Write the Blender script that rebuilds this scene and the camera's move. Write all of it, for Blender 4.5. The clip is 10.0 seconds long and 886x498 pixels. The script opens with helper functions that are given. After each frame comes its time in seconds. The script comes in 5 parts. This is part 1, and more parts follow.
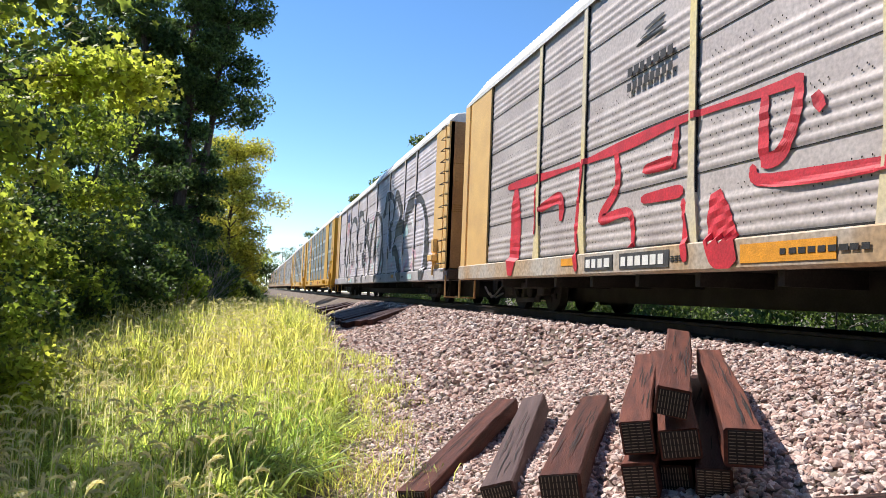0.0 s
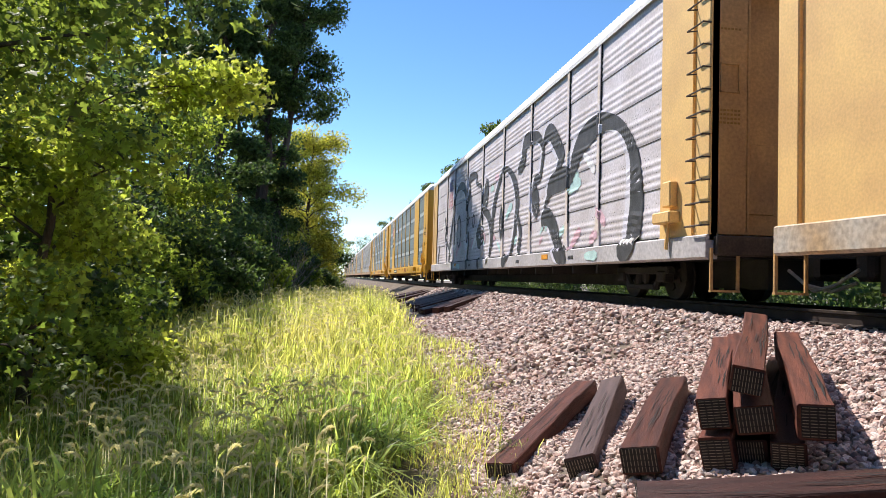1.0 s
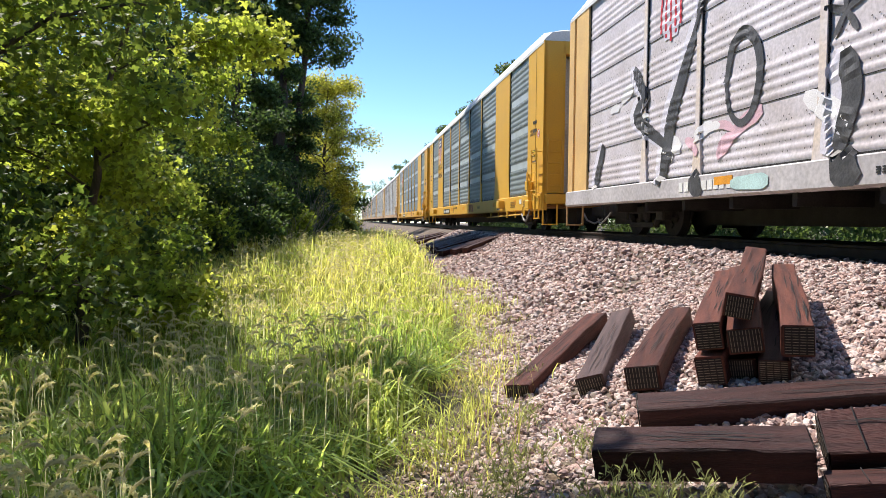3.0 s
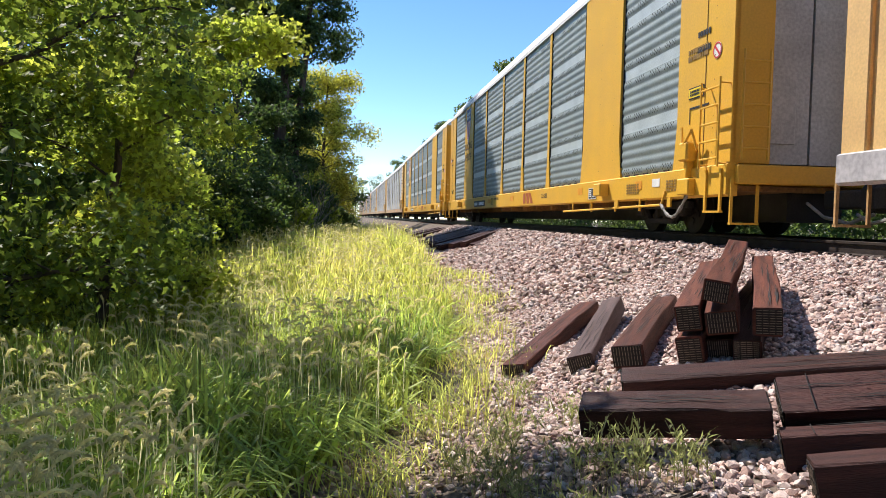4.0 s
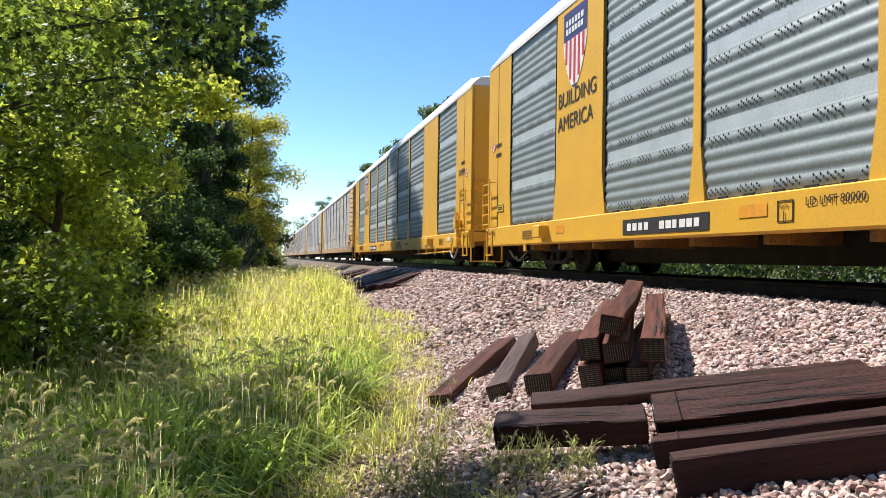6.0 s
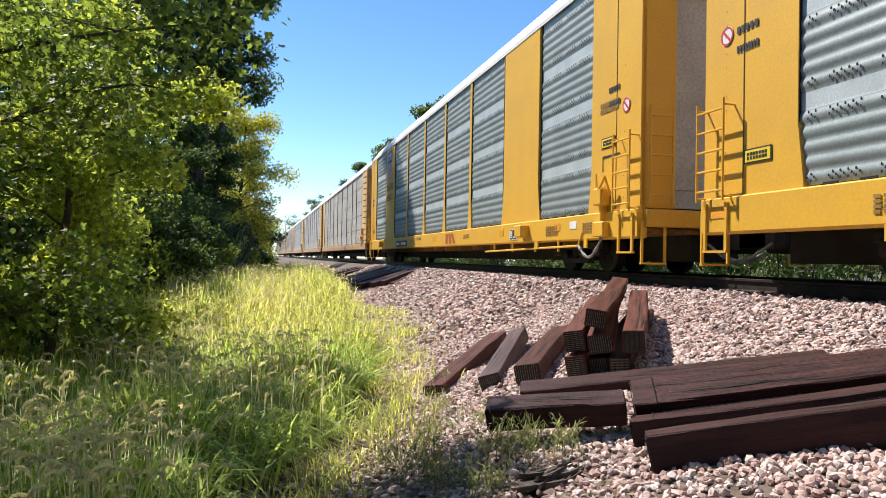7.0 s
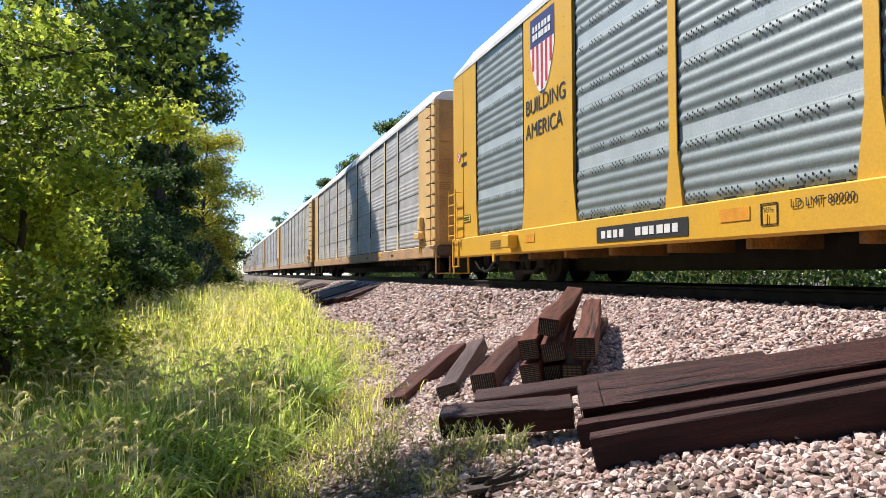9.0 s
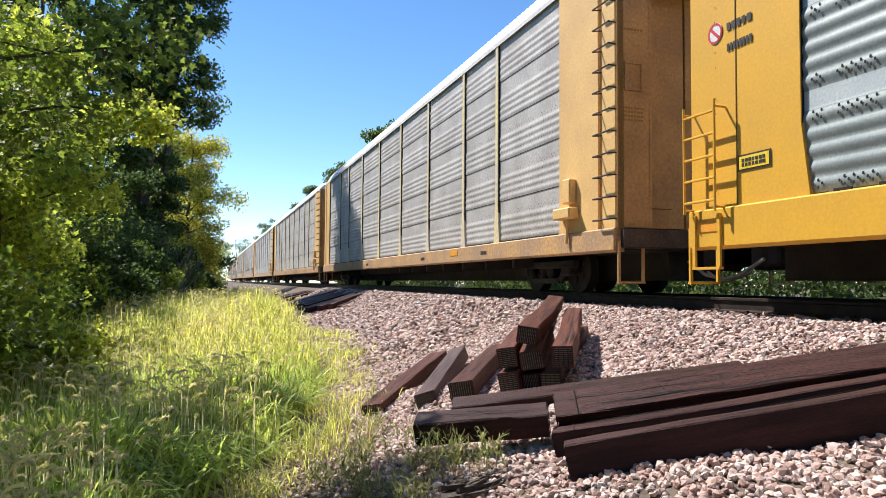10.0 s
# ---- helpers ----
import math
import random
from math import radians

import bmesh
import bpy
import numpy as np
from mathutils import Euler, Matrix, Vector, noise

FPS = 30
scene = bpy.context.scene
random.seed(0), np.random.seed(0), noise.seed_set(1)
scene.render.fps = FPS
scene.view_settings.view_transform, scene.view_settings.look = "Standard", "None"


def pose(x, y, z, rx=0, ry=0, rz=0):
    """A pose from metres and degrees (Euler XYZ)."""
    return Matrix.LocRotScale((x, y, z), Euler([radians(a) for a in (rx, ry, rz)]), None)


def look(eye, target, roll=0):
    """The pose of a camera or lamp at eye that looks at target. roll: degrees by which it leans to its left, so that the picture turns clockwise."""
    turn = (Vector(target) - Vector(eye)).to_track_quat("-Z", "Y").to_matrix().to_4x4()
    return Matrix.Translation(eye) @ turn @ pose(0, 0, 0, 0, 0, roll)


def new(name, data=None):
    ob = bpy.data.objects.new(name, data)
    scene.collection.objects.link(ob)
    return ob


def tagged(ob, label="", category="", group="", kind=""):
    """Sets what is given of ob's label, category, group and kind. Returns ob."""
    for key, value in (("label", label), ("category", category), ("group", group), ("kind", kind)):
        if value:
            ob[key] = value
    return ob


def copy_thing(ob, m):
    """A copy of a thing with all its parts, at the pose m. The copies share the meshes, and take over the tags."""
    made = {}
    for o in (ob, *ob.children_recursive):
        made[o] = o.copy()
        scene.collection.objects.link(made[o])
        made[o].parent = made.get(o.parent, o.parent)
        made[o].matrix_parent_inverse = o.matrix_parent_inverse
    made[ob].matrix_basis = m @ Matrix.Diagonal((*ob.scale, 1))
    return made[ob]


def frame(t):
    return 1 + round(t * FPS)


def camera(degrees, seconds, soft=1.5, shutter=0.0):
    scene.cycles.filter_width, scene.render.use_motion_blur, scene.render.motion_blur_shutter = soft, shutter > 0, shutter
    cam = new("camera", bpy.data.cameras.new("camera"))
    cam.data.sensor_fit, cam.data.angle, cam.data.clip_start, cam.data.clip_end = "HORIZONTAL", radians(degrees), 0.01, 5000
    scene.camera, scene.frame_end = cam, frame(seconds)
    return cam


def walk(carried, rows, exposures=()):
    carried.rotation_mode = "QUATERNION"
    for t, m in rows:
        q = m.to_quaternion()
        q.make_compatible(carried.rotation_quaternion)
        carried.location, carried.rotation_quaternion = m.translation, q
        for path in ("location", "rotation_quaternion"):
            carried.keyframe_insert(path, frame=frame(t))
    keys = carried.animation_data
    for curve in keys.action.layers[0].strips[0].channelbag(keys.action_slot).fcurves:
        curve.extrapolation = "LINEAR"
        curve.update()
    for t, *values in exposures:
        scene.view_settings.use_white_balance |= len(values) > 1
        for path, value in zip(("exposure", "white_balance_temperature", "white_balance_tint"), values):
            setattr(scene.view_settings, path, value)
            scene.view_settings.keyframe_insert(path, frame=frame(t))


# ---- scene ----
import itertools

cam = camera(63.9, 10.0, soft=0.8)
PATH = [
    (0, (-0.272, -0.246, 0.683), (0.231, 1.685, 0.811), 2.3),
    (0.5, (-0.304, -0.365, 0.69), (0.097, 1.592, 0.789), 1.5),
    (1, (-0.454, -0.629, 0.683), (-0.147, 1.345, 0.768), 1.6),
    (1.5, (-0.459, -0.706, 0.679), (-0.256, 1.283, 0.76), 2.5),
    (2, (-0.42, -0.752, 0.676), (-0.291, 1.242, 0.748), 3.0),
    (2.5, (-0.478, -0.923, 0.675), (-0.359, 1.073, 0.711), 0.9),
    (3, (-0.58, -1.148, 0.672), (-0.314, 0.832, 0.595), 0.6),
    (4.5, (-0.766, -1.86, 0.597), (-0.477, 0.117, 0.505), 1.8),
    (5, (-0.833, -2.079, 0.636), (-0.411, -0.127, 0.534), 2.8),
    (5.5, (-0.818, -2.189, 0.666), (-0.359, -0.243, 0.698), 1.3),
    (7, (-1.0, -2.752, 0.65), (-0.497, -0.817, 0.676), 1.0),
    (7.5, (-0.961, -2.86, 0.628), (-0.452, -0.927, 0.682), 1.0),
    (8, (-0.999, -2.944, 0.647), (-0.442, -1.023, 0.688), -0.8),
    (8.5, (-1.041, -2.941, 0.639), (-0.442, -1.034, 0.694), -1.1),
    (9, (-0.928, -2.947, 0.638), (-0.337, -1.038, 0.705), -0.2),
    (9.5, (-0.877, -2.949, 0.618), (-0.284, -1.04, 0.69), 0.5),
    (10, (-0.844, -2.935, 0.613), (-0.218, -1.038, 0.706), 0.4),
]
walk(cam, [(t, look(eye, target, roll)) for t, eye, target, roll in PATH])

# ---- light ----
SUN_AZ, SUN_EL = -36.0, 52.0   # degrees from +y towards +x, and height
world = bpy.data.worlds.new("sky")
scene.world = world
world.use_nodes = True
wn = world.node_tree.nodes
wl = world.node_tree.links
sky = wn.new("ShaderNodeTexSky")
sky.sky_type = "NISHITA"
sky.sun_disc = False
sky.sun_elevation = radians(SUN_EL)
sky.sun_rotation = radians(SUN_AZ)
sky.altitude = 200
sky.air_density = 0.7
sky.dust_density = 0.0
sky.ozone_density = 0.35
wn["Background"].inputs["Strength"].default_value = 0.135
vivid = wn.new("ShaderNodeHueSaturation")
vivid.inputs["Saturation"].default_value = 1.22
wl.new(sky.outputs[0], vivid.inputs["Color"])
wl.new(vivid.outputs[0], wn["Background"].inputs["Color"])
sun = new("sun", bpy.data.lights.new("sun", "SUN"))
sun.data.energy = 5.0
sun.data.angle = radians(0.55)
sun.data.color = (1.0, 0.92, 0.84)
_a, _e = radians(SUN_AZ), radians(SUN_EL)
SUN_DIR = Vector((math.sin(_a) * math.cos(_e), math.cos(_a) * math.cos(_e), math.sin(_e)))
sun.matrix_world = look(SUN_DIR * 100, (0, 0, 0))
scene.view_settings.exposure = 0.74


# ---- materials ----
def material(name, base, rough=0.7, metal=0.0, var=0.25, scale=6.0, fine=60.0, bump=0.3, second=None, island=0.0,
             spec=0.5, trans=0.0, stretch=(1, 1, 1), obj=0.0):
    """A surface with two scales of variation, fine relief, and per-piece or per-object shifts of tone."""
    m = bpy.data.materials.new(name)
    m.use_nodes = True
    n, l = m.node_tree.nodes, m.node_tree.links
    b = n["Principled BSDF"]
    b.inputs["Roughness"].default_value = rough
    b.inputs["Metallic"].default_value = metal
    b.inputs["Specular IOR Level"].default_value = spec
    tc = n.new("ShaderNodeTexCoord")
    mp = n.new("ShaderNodeMapping")
    mp.inputs["Scale"].default_value = stretch
    l.new(tc.outputs["Object"], mp.inputs["Vector"])
    big, small = n.new("ShaderNodeTexNoise"), n.new("ShaderNodeTexNoise")
    big.inputs["Scale"].default_value, big.inputs["Detail"].default_value = scale, 5
    small.inputs["Scale"].default_value, small.inputs["Detail"].default_value = fine, 6
    for t in (big, small):
        l.new(mp.outputs[0], t.inputs["Vector"])
    r1 = n.new("ShaderNodeMapRange")
    r1.inputs["From Min"].default_value, r1.inputs["From Max"].default_value = 0.35, 0.65
    l.new(big.outputs[0], r1.inputs["Value"])
    mix = n.new("ShaderNodeMix")
    mix.data_type = "RGBA"
    c2 = second or tuple(c * (1 - 1.4 * var) for c in base)
    mix.inputs["A"].default_value, mix.inputs["B"].default_value = (*base, 1), (*c2, 1)
    l.new(r1.outputs[0], mix.inputs["Factor"])
    mulv = n.new("ShaderNodeMapRange")
    mulv.inputs["From Min"].default_value, mulv.inputs["From Max"].default_value = 0.3, 0.7
    mulv.inputs["To Min"].default_value, mulv.inputs["To Max"].default_value = 1 - var, 1 + var
    l.new(small.outputs[0], mulv.inputs["Value"])
    hsv = n.new("ShaderNodeHueSaturation")
    l.new(mix.outputs["Result"], hsv.inputs["Color"])
    last = mulv.outputs[0]
    for amount, node, sock in ((island, "ShaderNodeNewGeometry", "Random Per Island"), (obj, "ShaderNodeObjectInfo", "Random")):
        if amount:
            g = n.new(node)
            r = n.new("ShaderNodeMapRange")
            r.inputs["To Min"].default_value, r.inputs["To Max"].default_value = 1 - amount, 1 + amount
            l.new(g.outputs[sock], r.inputs["Value"])
            k = n.new("ShaderNodeMath")
            k.operation = "MULTIPLY"
            l.new(last, k.inputs[0])
            l.new(r.outputs[0], k.inputs[1])
            last = k.outputs[0]
    l.new(last, hsv.inputs["Value"])
    l.new(hsv.outputs[0], b.inputs["Base Color"])
    if bump:
        bp = n.new("ShaderNodeBump")
        bp.inputs["Strength"].default_value = bump
        bp.inputs["Distance"].default_value = 0.01
        l.new(small.outputs[0], bp.inputs["Height"])
        l.new(bp.outputs[0], b.inputs["Normal"])
    if trans:
        tr = n.new("ShaderNodeBsdfTranslucent")
        glow = n.new("ShaderNodeHueSaturation")
        glow.inputs["Value"].default_value, glow.inputs["Hue"].default_value, glow.inputs["Saturation"].default_value = 2.0, 0.485, 1.05
        l.new(hsv.outputs[0], glow.inputs["Color"])
        l.new(glow.outputs[0], tr.inputs["Color"])
        ms = n.new("ShaderNodeMixShader")
        ms.inputs[0].default_value = trans
        l.new(b.outputs[0], ms.inputs[1])
        l.new(tr.outputs[0], ms.inputs[2])
        l.new(ms.outputs[0], n["Material Output"].inputs["Surface"])
    return m


M_DIRT = material("dirt", (0.085, 0.062, 0.046), 0.95, var=0.3, scale=2.0, fine=40, bump=0.8, second=(0.15, 0.118, 0.09))
M_STONE = material("ballast_stone", (0.44, 0.35, 0.31), 0.85, var=0.2, scale=25, fine=150, bump=0.4, second=(0.34, 0.27, 0.25), island=0.15)
def stone_colours(m):
    """Each stone takes its own tone from a range of pinkish, grey and dark rock."""
    n, l = m.node_tree.nodes, m.node_tree.links
    g, ramp = n.new("ShaderNodeNewGeometry"), n.new("ShaderNodeValToRGB")
    ramp.color_ramp.interpolation = "LINEAR"
    cols = [(0.0, (0.17, 0.125, 0.115)), (0.18, (0.40, 0.265, 0.225)), (0.42, (0.50, 0.345, 0.295)), (0.62, (0.43, 0.37, 0.345)), (0.82, (0.57, 0.44, 0.38)), (1.0, (0.60, 0.52, 0.485))]
    for k, (p, c) in enumerate(cols):
        e = ramp.color_ramp.elements[k] if k < 2 else ramp.color_ramp.elements.new(p)
        e.position, e.color = p, (*c, 1)
    l.new(g.outputs["Random Per Island"], ramp.inputs[0])
    hsv = next(k for k in n if k.type == "HUE_SAT")
    l.new(ramp.outputs[0], hsv.inputs["Color"])


stone_colours(M_STONE)
M_TIE = material("creosoted_wood", (0.125, 0.040, 0.025), 0.58, var=0.3, scale=2.2, fine=30, bump=0.8, second=(0.048, 0.016, 0.012), stretch=(7, 0.6, 7), obj=0.25, spec=0.22)
M_TIE_GREY = material("weathered_creosoted_wood", (0.085, 0.048, 0.044), 0.6, var=0.22, scale=2.5, fine=30, bump=0.5, second=(0.045, 0.022, 0.020), stretch=(7, 0.6, 7), spec=0.35)
M_TIE_DARK = material("fresh_creosoted_wood", (0.064, 0.0235, 0.019), 0.52, var=0.3, scale=2.2, fine=34, bump=0.8, second=(0.024, 0.009, 0.008), stretch=(7, 0.6, 7), obj=0.2, spec=0.22)
M_TIE_END = material("tie_end_plate", (0.018, 0.014, 0.012), 0.7, metal=0.1, var=0.4, scale=20, fine=120)
M_STEEL = material("rail_steel", (0.06, 0.045, 0.04), 0.6, metal=0.6, var=0.35, scale=5, fine=80)
M_YELLOW = material("yellow_paint", (0.72, 0.40, 0.030), 0.5, var=0.07, scale=1.2, fine=30, bump=0.08, second=(0.66, 0.37, 0.04))
M_OLDYELLOW = material("weathered_yellow_paint", (0.74, 0.48, 0.18), 0.6, var=0.10, scale=1.5, fine=30, bump=0.1, second=(0.64, 0.40, 0.16))
M_GALV = material("galvanised_panel", (0.25, 0.29, 0.29), 0.55, metal=0.25, var=0.15, scale=1.5, fine=35, bump=0.08, second=(0.21, 0.25, 0.25))
# same steel in a paler tone: sunlight painted into the flat bands
M_GALV_LIT = material("galvanised_panel_lit", (0.50, 0.56, 0.57), 0.5, metal=0.2, var=0.12, scale=2, fine=35, bump=0.05, second=(0.42, 0.48, 0.49))
M_GREY = material("weathered_grey_panel", (0.50, 0.49, 0.47), 0.6, metal=0.15, var=0.2, scale=1.2, fine=20, bump=0.1, second=(0.38, 0.36, 0.34))
M_ROOF = material("roof_white", (0.72, 0.72, 0.70), 0.6, var=0.1, scale=1, fine=20, bump=0.05)
M_SILLGREY = material("dirty_sill", (0.42, 0.39, 0.35), 0.7, var=0.3, scale=1.0, fine=15, bump=0.1, second=(0.40, 0.27, 0.15))
M_DARK = material("undercarriage", (0.03, 0.025, 0.022), 0.8, var=0.4, scale=4, fine=40)
M_HOLE = material("hole_dark", (0.012, 0.012, 0.012), 0.9, var=0.2)


# ---- mesh helpers ----
def part(name, bm, mat, parent=None, label=""):
    me = bpy.data.meshes.new(name)
    bm.to_mesh(me)
    bm.free()
    ob = new(name, me)
    for m in (mat if isinstance(mat, (list, tuple)) else [mat]):
        me.materials.append(m)
    if parent is not None:
        ob.parent = parent
    if label:
        ob["label"] = label
    return ob


def shared(name, me, parent=None, m=None):
    ob = new(name, me)
    if parent is not None:
        ob.parent = parent
    if m is not None:
        ob.matrix_basis = m
    return ob


def from_lists(name, verts, faces, mat, parent=None, smooth=False):
    me = bpy.data.meshes.new(name)
    me.from_pydata(verts, [], faces)
    me.update()
    for m in (mat if isinstance(mat, (list, tuple)) else [mat]):
        me.materials.append(m)
    if smooth:
        me.polygons.foreach_set("use_smooth", [True] * len(me.polygons))
    ob = new(name, me)
    if parent is not None:
        ob.parent = parent
    return ob


def box(bm, x0, x1, y0, y1, z0, z1, bevel=0.0):
    r = bmesh.ops.create_cube(bm, size=1)
    vs = r["verts"]
    bmesh.ops.scale(bm, vec=(x1 - x0, y1 - y0, z1 - z0), verts=vs)
    bmesh.ops.translate(bm, vec=((x0 + x1) / 2, (y0 + y1) / 2, (z0 + z1) / 2), verts=vs)
    if bevel:
        es = list({e for v in vs for e in v.link_edges})
        bmesh.ops.bevel(bm, geom=es, offset=bevel, segments=1, affect="EDGES", profile=0.5)
    return bm


def tube(bm, a, b, r, seg=6, r2=None):
    a, b = Vector(a), Vector(b)
    d = b - a
    m = Matrix.Translation((a + b) / 2) @ d.to_track_quat("Z", "Y").to_matrix().to_4x4()
    bmesh.ops.create_cone(bm, cap_ends=True, segments=seg, radius1=r, radius2=r if r2 is None else r2, depth=d.length, matrix=m)
    return bm


# ---- ground ----
RIGHT = [(8.3, 0.25), (9.2, 0.1), (11.5, -0.8), (14, -1.0), (400, -1.2)]
LEFT = [(-400, -1.3), (-30, -1.3), (-8, -1.12), (-2, -1.08)]
P_NEAR = LEFT + [(-0.3, -1.05), (0.0, -0.98), (0.4, -0.86), (0.65, -0.75), (1.3, -0.66), (2.0, -0.5), (3.7, -0.15), (4.75, 0.22)] + RIGHT
P_MID = LEFT + [(0.3, -1.02), (0.85, -0.94), (1.24, -0.79), (1.475, -0.64), (1.94, -0.55), (2.4, -0.47), (3.7, -0.14), (4.75, 0.22)] + RIGHT
P_FAR = LEFT + [(0.3, -1.05), (0.85, -0.98), (1.3, -0.88), (2.0, -0.72), (2.5, -0.60), (3.0, -0.46), (4.0, -0.10), (4.75, 0.22)] + RIGHT


def smooth(a, b, v):
    u = min(1.0, max(0.0, (v - a) / (b - a)))
    return u * u * (3 - 2 * u)


def level(p, x):
    return float(np.interp(x, [q[0] for q in p], [q[1] for q in p]))


def ground_z(x, y):
    a, b = smooth(2.3, 3.8, y), smooth(4.4, 6.6, y)
    z = level(P_NEAR, x) * (1 - a) + a * (level(P_MID, x) * (1 - b) + b * level(P_FAR, x))
    # the verge rises a little further along
    z += 0.62 * smooth(6, 20, y) * (1 - smooth(0.6, 2.6, x))
    if -40 < x < 4.6:
        w = min(1.0, max(0.0, (4.6 - x) / 1.5))
        z += w * 0.03 * noise.noise((x * 1.1, y * 1.1, 0.3)) + w * 0.015 * noise.noise((x * 3, y * 3, 4.0))
    return z


def build_ground():
    xs = [-400, -150, -60, -30, -15, -8] + [round(-6 + 0.25 * i, 3) for i in range(44)] + [5.0, 6.3, 7.6, 8.3, 9.2, 11.5, 14, 30, 100, 400]
    ys = [-120, -60, -30, -15, -9] + [round(-6 + 0.3 * i, 3) for i in range(110)] + [28, 30, 33, 37, 42, 50, 60, 80, 120, 200, 400, 900]
    verts = [(x, y, ground_z(x, y)) for y in ys for x in xs]
    n = len(xs)
    faces = [(j * n + i, j * n + i + 1, (j + 1) * n + i + 1, (j + 1) * n + i) for j in range(len(ys) - 1) for i in range(n - 1)]
    return tagged(from_lists("ground", verts, faces, M_DIRT, smooth=True), "dry earth and gravel ground sloping up to the railway track", "ground", kind="structure")


build_ground()

# ---- track ----
XT = 4.75            # side of the train
XC = XT + 1.55       # middle of the track
RAIL_Z = 0.44        # top of rail


def rail_mesh():
    prof = [(-0.07, -0.18), (0.07, -0.18), (0.07, -0.168), (0.012, -0.15), (0.010, -0.045), (0.037, -0.034), (0.037, -0.004), (0.030, 0), (-0.030, 0), (-0.037, -0.004), (-0.037, -0.034), (-0.010, -0.045), (-0.012, -0.15), (-0.07, -0.168)]
    ys = (-60, 460)
    v = [(x, y, z) for y in ys for x, z in prof]
    k = len(prof)
    fcs = [(i, (i + 1) % k, k + (i + 1) % k, k + i) for i in range(k)] + [tuple(range(k)), tuple(range(2 * k - 1, k - 1, -1))]
    return v, fcs


for sx in (-0.7525, 0.7525):
    v, fc = rail_mesh()
    r = from_lists("rail", v, fc, M_STEEL)
    r.matrix_basis = pose(XC + sx, 0, RAIL_Z)
    tagged(r, "rusty steel running rail on wooden ties", "rail", group="rails", kind="structure")


# ---- loose ties ----
def tie_mesh(seed, w, h, length=2.59):
    """A sawn tie: origin at the top left corner of its front end; slightly bowed, with rounded, chipped edges."""
    rnd = random.Random(seed)
    bm = bmesh.new()
    n = 10
    rings = []
    for i in range(n + 1):
        y = length * i / n
        bx, bz = 0.008 * math.sin(i * 0.7 + seed), 0.006 * math.sin(i * 0.5 + 2 * seed)
        c = 0.010
        ring = []
        for x, z in ((c, 0), (w - c, 0), (w, -c), (w, -h + c), (w - c, -h), (c, -h), (0, -h + c), (0, -c)):
            j = 0.0035
            ring.append(bm.verts.new((x + bx + rnd.uniform(-j, j), y + (rnd.uniform(-0.004, 0.004) if i in (0, n) else 0), z + bz + rnd.uniform(-j, j))))
        rings.append(ring)
    for a, b in zip(rings, rings[1:]):
        for k in range(8):
            bm.faces.new((a[k], a[(k + 1) % 8], b[(k + 1) % 8], b[k]))
    bm.faces.new(rings[0][::-1])
    bm.faces.new(rings[-1])
    bmesh.ops.recalc_face_normals(bm, faces=bm.faces)
    return bm


